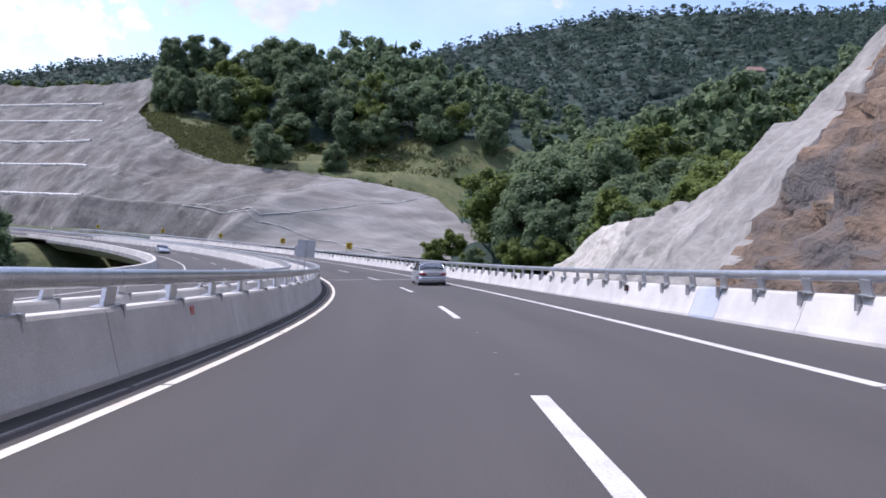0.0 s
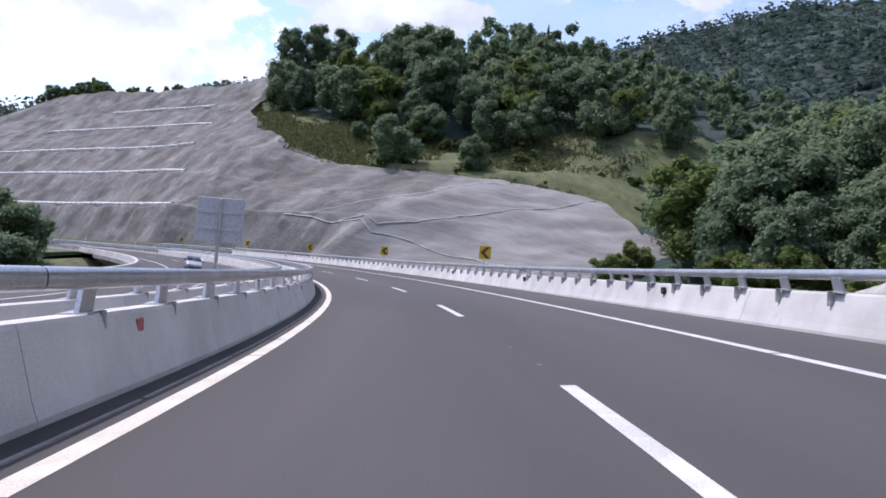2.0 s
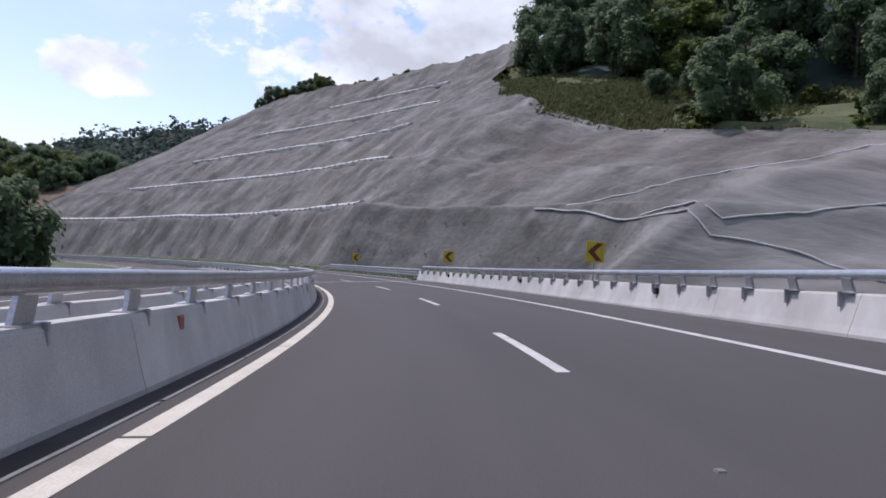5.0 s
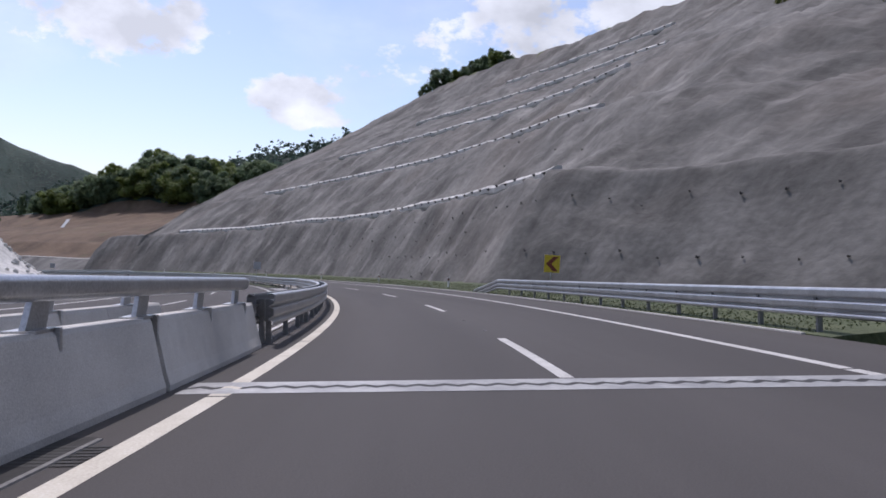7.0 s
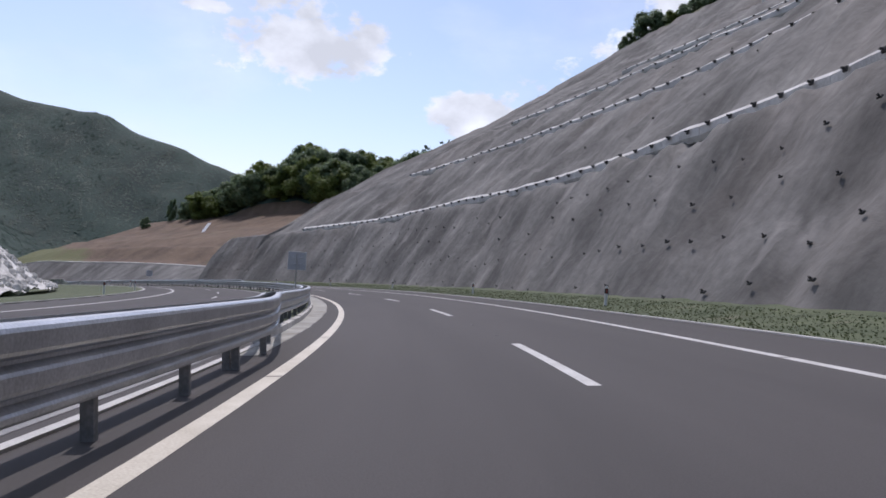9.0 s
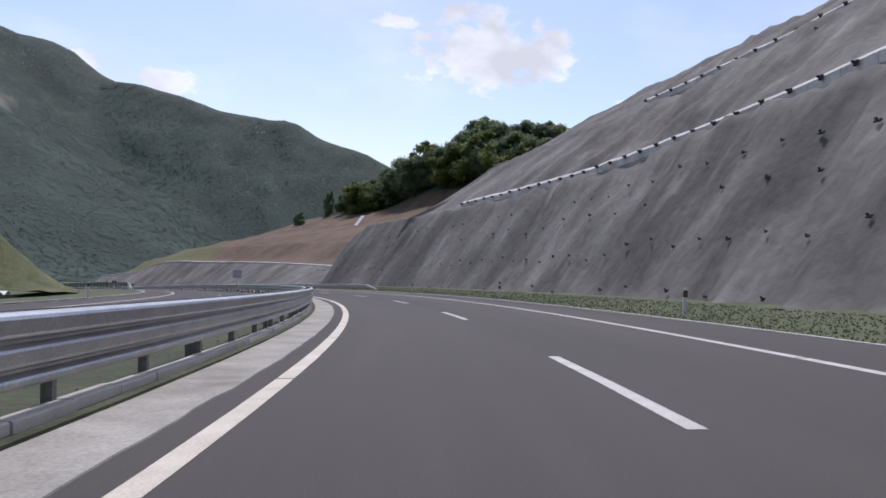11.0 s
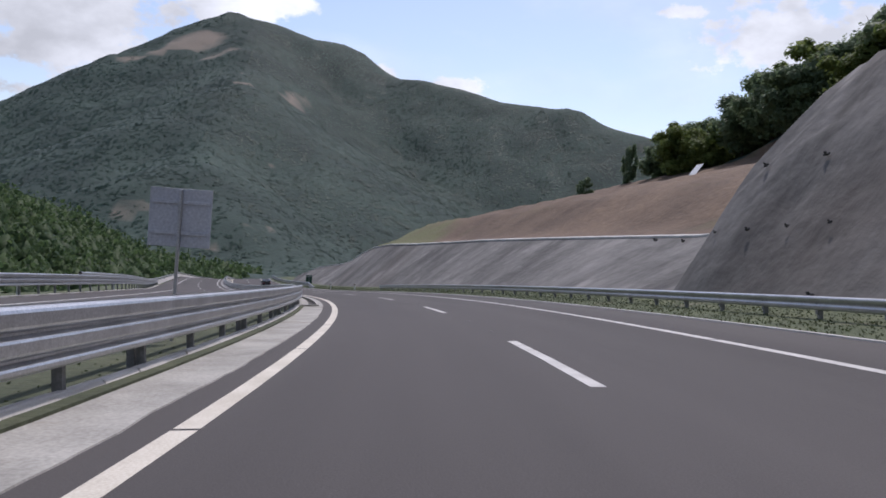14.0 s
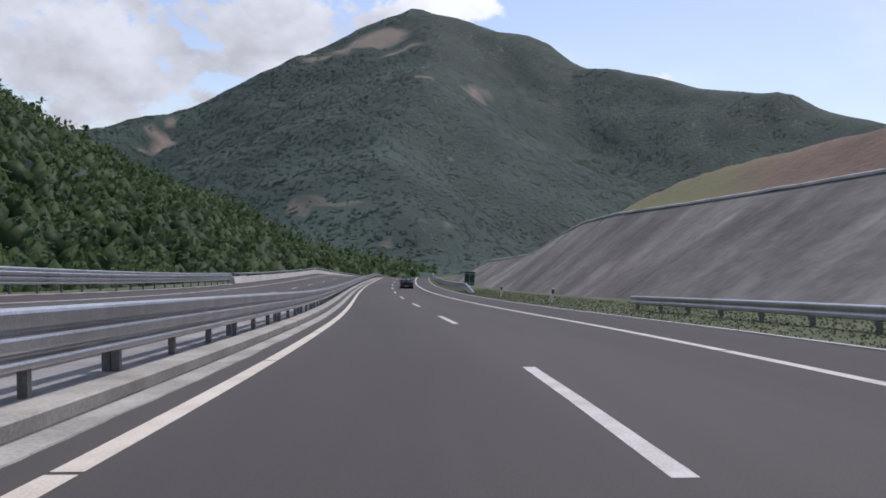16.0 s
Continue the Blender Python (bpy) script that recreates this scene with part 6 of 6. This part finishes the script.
def car_foot(y):
    z = float(np.interp(y, (-2.13, -1.9, -1.6, 1.6, 1.95, 2.13), (0.34, 0.27, 0.21, 0.2, 0.22, 0.27)))
    for a in AXLES:
        d = abs(y - a)
        if d < ARCH:
            z = max(z, HUB + 0.01 + math.sqrt(ARCH * ARCH - d * d))
    return z


def side_at(y, z, side, out=0.0):
    """A place on the car's flank."""
    f, b = car_foot(y), car_belt(y)
    f = min(f, 0.25)
    return (side * (car_side(y, (z - f) / (b - f)) + out), y, z)


def cabin(side, y, k, out=0.0):
    """A place on the side of the cabin: k runs from the belt (0) to the roof's edge (1)."""
    x = (0.785, 0.755, 0.705, 0.62)
    z0 = car_belt(y) - 0.01
    return (side * (float(np.interp(k, (0, 0.35, 0.75, 1.0), x)) + out), y, z0 + (1.335 - z0) * k)


def make_car(paint, label, category, m, group=""):
    car = thing("car", label, category, group, m)
    ys = sorted(set([round(v, 3) for v in np.linspace(-2.13, 2.13, 50)] + [round(a + d, 3) for a in AXLES for d in np.linspace(-ARCH, ARCH, 19)]))
    vs = (0, 0.12, 0.3, 0.52, 0.56, 0.75, 0.92, 1.0)
    V, F = [], []
    for y in ys:
        f, b = car_foot(y), car_belt(y)
        low = min(f, 0.25)
        ring = []
        for v in vs:
            z = f + (b - f) * v
            ring.append((car_side(y, (z - low) / (b - low)), z))
        w = ring[-1][0]
        crown = 0.05 if abs(y) < 2.0 else 0.02
        ring += [(w * 0.93, b + crown * 0.45), (w * 0.6, b + crown * 0.85), (0.0, b + crown)]
        V += [(-x, y, z) for x, z in ring] + [(x, y, z) for x, z in ring[-2::-1]]
    k = 2 * (len(vs) + 3) - 1
    for i in range(len(ys) - 1):
        for j in range(k - 1):
            F.append((i * k + j, i * k + j + 1, (i + 1) * k + j + 1, (i + 1) * k + j))
    F += [tuple(range(k)), tuple((len(ys) - 1) * k + j for j in reversed(range(k)))]
    body = mesh_ob("body", V, F, paint, car, True)
    body.data.polygons[len(F) - 1].use_smooth = False
    body.data.polygons[len(F) - 2].use_smooth = False
    # roof with rounded edges, running down into the pillars
    V, F = [], []
    rows = np.linspace(-1.1, 0.32, 12)
    for y in rows:
        rise = 0.07 * (1 - ((y + 0.4) / 0.75) ** 2 * 0.55)
        for u in np.linspace(-1, 1, 11):
            V.append((0.64 * u, y, 1.335 + rise * (1 - u * u * abs(u)) - 0.012))
    for i in range(11):
        for j in range(10):
            F.append((i * 11 + j, i * 11 + j + 1, (i + 1) * 11 + j + 1, (i + 1) * 11 + j))
    n = len(V)
    V += [(x * 0.98, y, z - 0.035) for x, y, z in V]
    F += [tuple(n + q for q in reversed(f)) for f in F]
    rim = list(range(11)) + [i * 11 + 10 for i in range(1, 12)] + [121 + j for j in range(9, -1, -1)] + [i * 11 for i in range(10, 0, -1)]
    F += [(a, n + a, n + b, b) for a, b in zip(rim, rim[1:] + rim[:1])]
    mesh_ob("roof", V, F, paint, car, True)
    ks = (0, 0.35, 0.7, 1.0)
    for side in (-1, 1):
        front = lambda k: 0.98 - 0.72 * k
        rear = lambda k: -1.78 + 0.72 * k
        bpil = lambda k: -0.33 - 0.05 * k
        qglass = lambda k: -1.28 + 0.16 * k + 0.16 * k * k
        strip("front_pillar", [cabin(side, front(k), k) for k in ks], [cabin(side, front(k) - 0.085, k) for k in ks], paint, car, 0.03 * side)
        strip("door_pillar", [cabin(side, bpil(k) + 0.06, k) for k in ks], [cabin(side, bpil(k) - 0.04, k) for k in ks], paint, car, 0.03 * side)
        strip("rear_pillar", [cabin(side, qglass(k), k) for k in ks], [cabin(side, rear(k), k) for k in ks], paint, car, 0.03 * side)
        strip("front_side_window", [cabin(side, front(k) - 0.08, k, -0.008) for k in ks], [cabin(side, bpil(k) + 0.055, k, -0.008) for k in ks], CAR_GLASS, car, 0.004 * side)
        strip("rear_side_window", [cabin(side, bpil(k) - 0.035, k, -0.008) for k in ks], [cabin(side, qglass(k) - 0.005, k, -0.008) for k in ks], CAR_GLASS, car, 0.004 * side)
        for a, b in ((front, bpil), (bpil, qglass)):
            strip("window_seal", [cabin(side, y, 0.0, 0.006) for y in np.linspace(a(0), b(0), 5)], [cabin(side, y, 0.045, 0.006) for y in np.linspace(a(0), b(0), 5)], TRIM, car, 0.012 * side)
        strip("waist_line", [side_at(y, 0.80 + 0.01 * y * 0 + 0.012 * (y < -0.5), side, 0.003) for y in np.linspace(-1.95, 1.35, 14)], [side_at(y, 0.812 + 0.012 * (y < -0.5), side, 0.003) for y in np.linspace(-1.95, 1.35, 14)], TRIM, car, 0.006 * side)
        strip("side_moulding", [side_at(y, 0.475, side, 0.012) for y in np.linspace(-0.88, 0.82, 8)], [side_at(y, 0.525, side, 0.016) for y in np.linspace(-0.88, 0.82, 8)], paint, car, 0.02 * side)
        strip("sill", [(side * 0.865, y, 0.19) for y in np.linspace(-0.9, 0.84, 6)], [(side * 0.862, y, 0.3) for y in np.linspace(-0.9, 0.84, 6)], paint, car, 0.05 * side)
        for y in (0.62, -0.36, -1.22):
            if y > -1:
                strip("door_gap", [side_at(y, z, side, 0.002) for z in (0.32, 0.5, 0.7, 0.86)], [side_at(y - 0.012, z, side, 0.002) for z in (0.32, 0.5, 0.7, 0.86)], TRIM, car, 0.004 * side)
        for y in (-0.14, -0.98):
            x = side_at(y, 0.78, side)[0]
            bevelled("door_handle", [(min(x, x + side * 0.03), max(x, x + side * 0.03), y - 0.1, y + 0.1, 0.765, 0.8)], paint, car, 0.01)
        mir = bevelled("door_mirror", [(min(side * 0.86, side * 1.02), max(side * 0.86, side * 1.02), 0.68, 0.8, 0.89, 1.03, 0, 0.01, 0.88), (min(side * 0.77, side * 0.87), max(side * 0.77, side * 0.87), 0.7, 0.77, 0.89, 0.95)], TRIM, car, 0.02)
        bevelled("mirror_glass", [(min(side * 0.88, side * 1.0), max(side * 0.88, side * 1.0), 0.672, 0.68, 0.91, 1.01)], LAMP, mir, 0.004)
        # lamps wrap round the corners
        lamp_y = np.array((-1.88, -1.97, -2.06, -2.11, -2.137, -2.145, -2.145))
        lamp_x = np.array((0.815, 0.792, 0.755, 0.71, 0.64, 0.52, 0.36)) + 0.004
        top = np.interp(lamp_x, (0.36, 0.42, 0.8), (0.72, 0.85, 0.855))
        strip("tail_lamp", [(side * x, y, 0.70) for x, y in zip(lamp_x, lamp_y)], [(side * x * 0.99, y + 0.01, z) for x, y, z in zip(lamp_x, lamp_y, top)], TAIL, car, -0.03 * side, "dark red wraparound tail lamp")
        strip("headlamp", [(side * x, y, 0.55) for x, y in ((0.76, 1.93), (0.68, 2.06), (0.56, 2.12), (0.4, 2.145))], [(side * x, y - 0.04, 0.67) for x, y in ((0.76, 1.93), (0.68, 2.06), (0.56, 2.12), (0.4, 2.145))], LAMP, car, 0.03 * side, "clear headlamp")
    strip("windscreen", [(x, 1.0 - 0.12 * x * x, 0.895) for x in np.linspace(-0.765, 0.765, 7)], [(x, 0.29 - 0.06 * x * x, 1.375 - 0.04 * abs(x)) for x in np.linspace(-0.62, 0.62, 7)], CAR_GLASS, car, 0.004)
    strip("rear_window", [(x, -1.79 + 0.1 * x * x, 0.955) for x in np.linspace(-0.765, 0.765, 7)], [(x, -1.06 + 0.02 * x * x, 1.375 - 0.04 * abs(x)) for x in np.linspace(-0.625, 0.625, 7)], CAR_GLASS, car, -0.004)
    strip("rear_spoiler", [(x, -2.0 + 0.12 * x * x * x * x, 1.02 - 0.03 * abs(x)) for x in np.linspace(-0.72, 0.72, 9)], [(x, -1.82 + 0.1 * x * x, 1.035 - 0.05 * abs(x)) for x in np.linspace(-0.72, 0.72, 9)], paint, car, 0.045)
    strip("boot_gap", [(x, -2.139 + 0.02 * x * x, 0.655) for x in np.linspace(-0.7, 0.7, 7)], [(x, -2.139 + 0.02 * x * x, 0.67) for x in np.linspace(-0.7, 0.7, 7)], TRIM, car, 0.006)
    for nm, sg in (("rear_bumper", -1), ("front_bumper", 1)):
        arc = [(car_width(sg * y) * 0.985 + 0.016, sg * y) for y in (1.66, 1.78, 1.9)] + [(x, sg * y) for x, y in ((0.76, 2.03), (0.68, 2.11), (0.55, 2.155), (0.3, 2.18), (0.0, 2.185))]
        path = [(-x, y) for x, y in arc[:-1]] + [(x, y) for x, y in reversed(arc)]
        strip(nm, [(x, y, 0.28) for x, y in path], [(x * 1.005, y + sg * 0.01, 0.6) for x, y in path], paint, car, 0.08 * -sg)
        strip("bumper_strip", [(x * 1.008, y + sg * 0.016, 0.5) for x, y in path], [(x * 1.008, y + sg * 0.016, 0.53) for x, y in path], TRIM, car, 0.012 * -sg)
        pl = bevelled("number_plate", [(-0.26, 0.26, min(sg * 2.17, sg * 2.215), max(sg * 2.17, sg * 2.215), 0.36, 0.47)], PLATE, car, 0.004)
        for i in range(5):
            bevelled("plate_bar", [(-0.2 + i * 0.09, -0.14 + i * 0.09, min(sg * 2.21, sg * 2.219), max(sg * 2.21, sg * 2.219), 0.385, 0.445)], TRIM, pl, 0)
    bevelled("underbody", [(-0.6, 0.6, -1.95, 1.95, 0.17, 0.6)], TRIM, car, 0.02)
    bevelled("exhaust", [(-0.5, -0.4, -2.16, -1.9, 0.2, 0.27)], DARKSTEEL, car, 0.02)
    bevelled("dashboard", [(-0.7, 0.7, 0.45, 0.9, 0.6, 0.93)], CLOTH, car, 0.04)
    bevelled("parcel_shelf", [(-0.66, 0.66, -1.72, -1.1, 0.88, 0.93)], CLOTH, car, 0.02)
    for x in (-0.36, 0.36):
        for y in (-0.25, -1.05):
            bevelled("seat", [(x - 0.24, x + 0.24, y - 0.14, y, 0.4, 1.0, 0, -0.08, 0.92), (x - 0.12, x + 0.12, y - 0.2, y - 0.1, 1.02, 1.16), (x - 0.25, x + 0.25, y, y + 0.45, 0.4, 0.58)], CLOTH, car, 0.03)
    for side in (-1, 1):
        for y in AXLES:
            wheel = new("wheel")
            wheel.parent = car
            wheel.matrix_local = Matrix.Translation((side * 0.735, y, HUB)) @ (Matrix.Rotation(math.pi, 4, "Z") if side < 0 else Matrix())
            lathe("tyre", [(-0.09, 0.19), (-0.095, 0.24), (-0.085, 0.285), (-0.05, 0.3), (0.05, 0.3), (0.085, 0.285), (0.097, 0.24), (0.085, 0.195), (-0.02, 0.19)], TYRE, wheel)
            V, F = [], []
            n = 28
            for i in range(n):        # rim barrel and lip
                a = 2 * math.pi * i / n
                V += [(x, r * math.cos(a), r * math.sin(a)) for x, r in ((-0.04, 0.185), (0.07, 0.185), (0.09, 0.2), (0.09, 0.188), (0.075, 0.176))]
            for i in range(n):
                for j in range(4):
                    a, b = i * 5 + j, ((i + 1) % n) * 5 + j
                    F.append((a, a + 1, b + 1, b))
            rim_ob = mesh_ob("rim", V, F, ALLOY, wheel, True)
            V, F = [], []
            for i in range(14):       # spokes in a ring round the hub
                a = 2 * math.pi * i / 14
                c, s = math.cos(a), math.sin(a)
                for x, r, w in ((0.06, 0.05, 0.014), (0.06, 0.18, 0.02), (0.085, 0.18, 0.016), (0.082, 0.05, 0.01)):
                    V += [(x, r * c - w * s, r * s + w * c), (x, r * c + w * s, r * s - w * c)]
                b = i * 8
                F += [(b + 4, b + 5, b + 7, b + 6), (b, b + 1, b + 3, b + 2), (b, b + 2, b + 4, b + 6), (b + 1, b + 7, b + 5, b + 3)]
            mesh_ob("spokes", V, F, ALLOY, wheel)
            lathe("hub_cap", [(0.03, 0.07), (0.082, 0.068), (0.095, 0.05), (0.098, 0.0)], ALLOY, wheel, 16)
            lathe("brake_disc", [(0.0, 0.0), (0.0, 0.17), (-0.03, 0.18)], TRIM, wheel, 16)
    return car


SILVER = car_paint("silver_paint", (0.46, 0.475, 0.51))
GRAPHITE = car_paint("dark_paint", (0.03, 0.03, 0.035))
make_car(SILVER, "silver hatchback saloon with alloy wheels driving on the carriageway", "car", stand(30.1, 2.16))
make_car(SILVER, "silver car coming the other way on the far carriageway", "car", stand(128.0, -12.3, 0.0, True, 180))
make_car(GRAPHITE, "dark car driving along the empty carriageway", "car", stand(558.0, 1.75))


# ---- a small house on the hill ----
house = thing("house", "small pale house with a red-brown roof among trees on the hill", "house", "", Matrix.Translation((178.0, 405.0, 95.5)) @ Matrix.Rotation(radians(-18), 4, "Z"))
PLASTER = material("house_plaster", (0.24, 0.225, 0.2), (0.3, 0.285, 0.26), 0.5, 8, 0.9, bump=0.1)
TILES = material("roof_tiles", (0.16, 0.1, 0.08), (0.24, 0.15, 0.12), 1.5, 10, 0.9, bump=0.5, depth=0.05)
bevelled("wall", [(-5, 5, -3.5, 3.5, -5, 4.6)], PLASTER, house, 0.05)
V = [(-5.6, -4.2, 4.4), (5.6, -4.2, 4.4), (5.6, 4.2, 4.4), (-5.6, 4.2, 4.4), (-3.4, 0, 7.2), (3.4, 0, 7.2)]
mesh_ob("roof", V, [(0, 1, 5, 4), (1, 2, 5), (2, 3, 4, 5), (3, 0, 4), (3, 2, 1, 0)], TILES, house)
for x in (-3.2, 0.0, 3.2):
    for z in (0.4, 2.8):
        win = bevelled("window", [(x - 0.55, x + 0.55, -3.56, -3.48, z, z + 1.2)], TRIM, house, 0.02)
        bevelled("frame", [(x - 0.65, x + 0.65, -3.6, -3.55, z - 0.12, z)], PLASTER, win, 0.01)
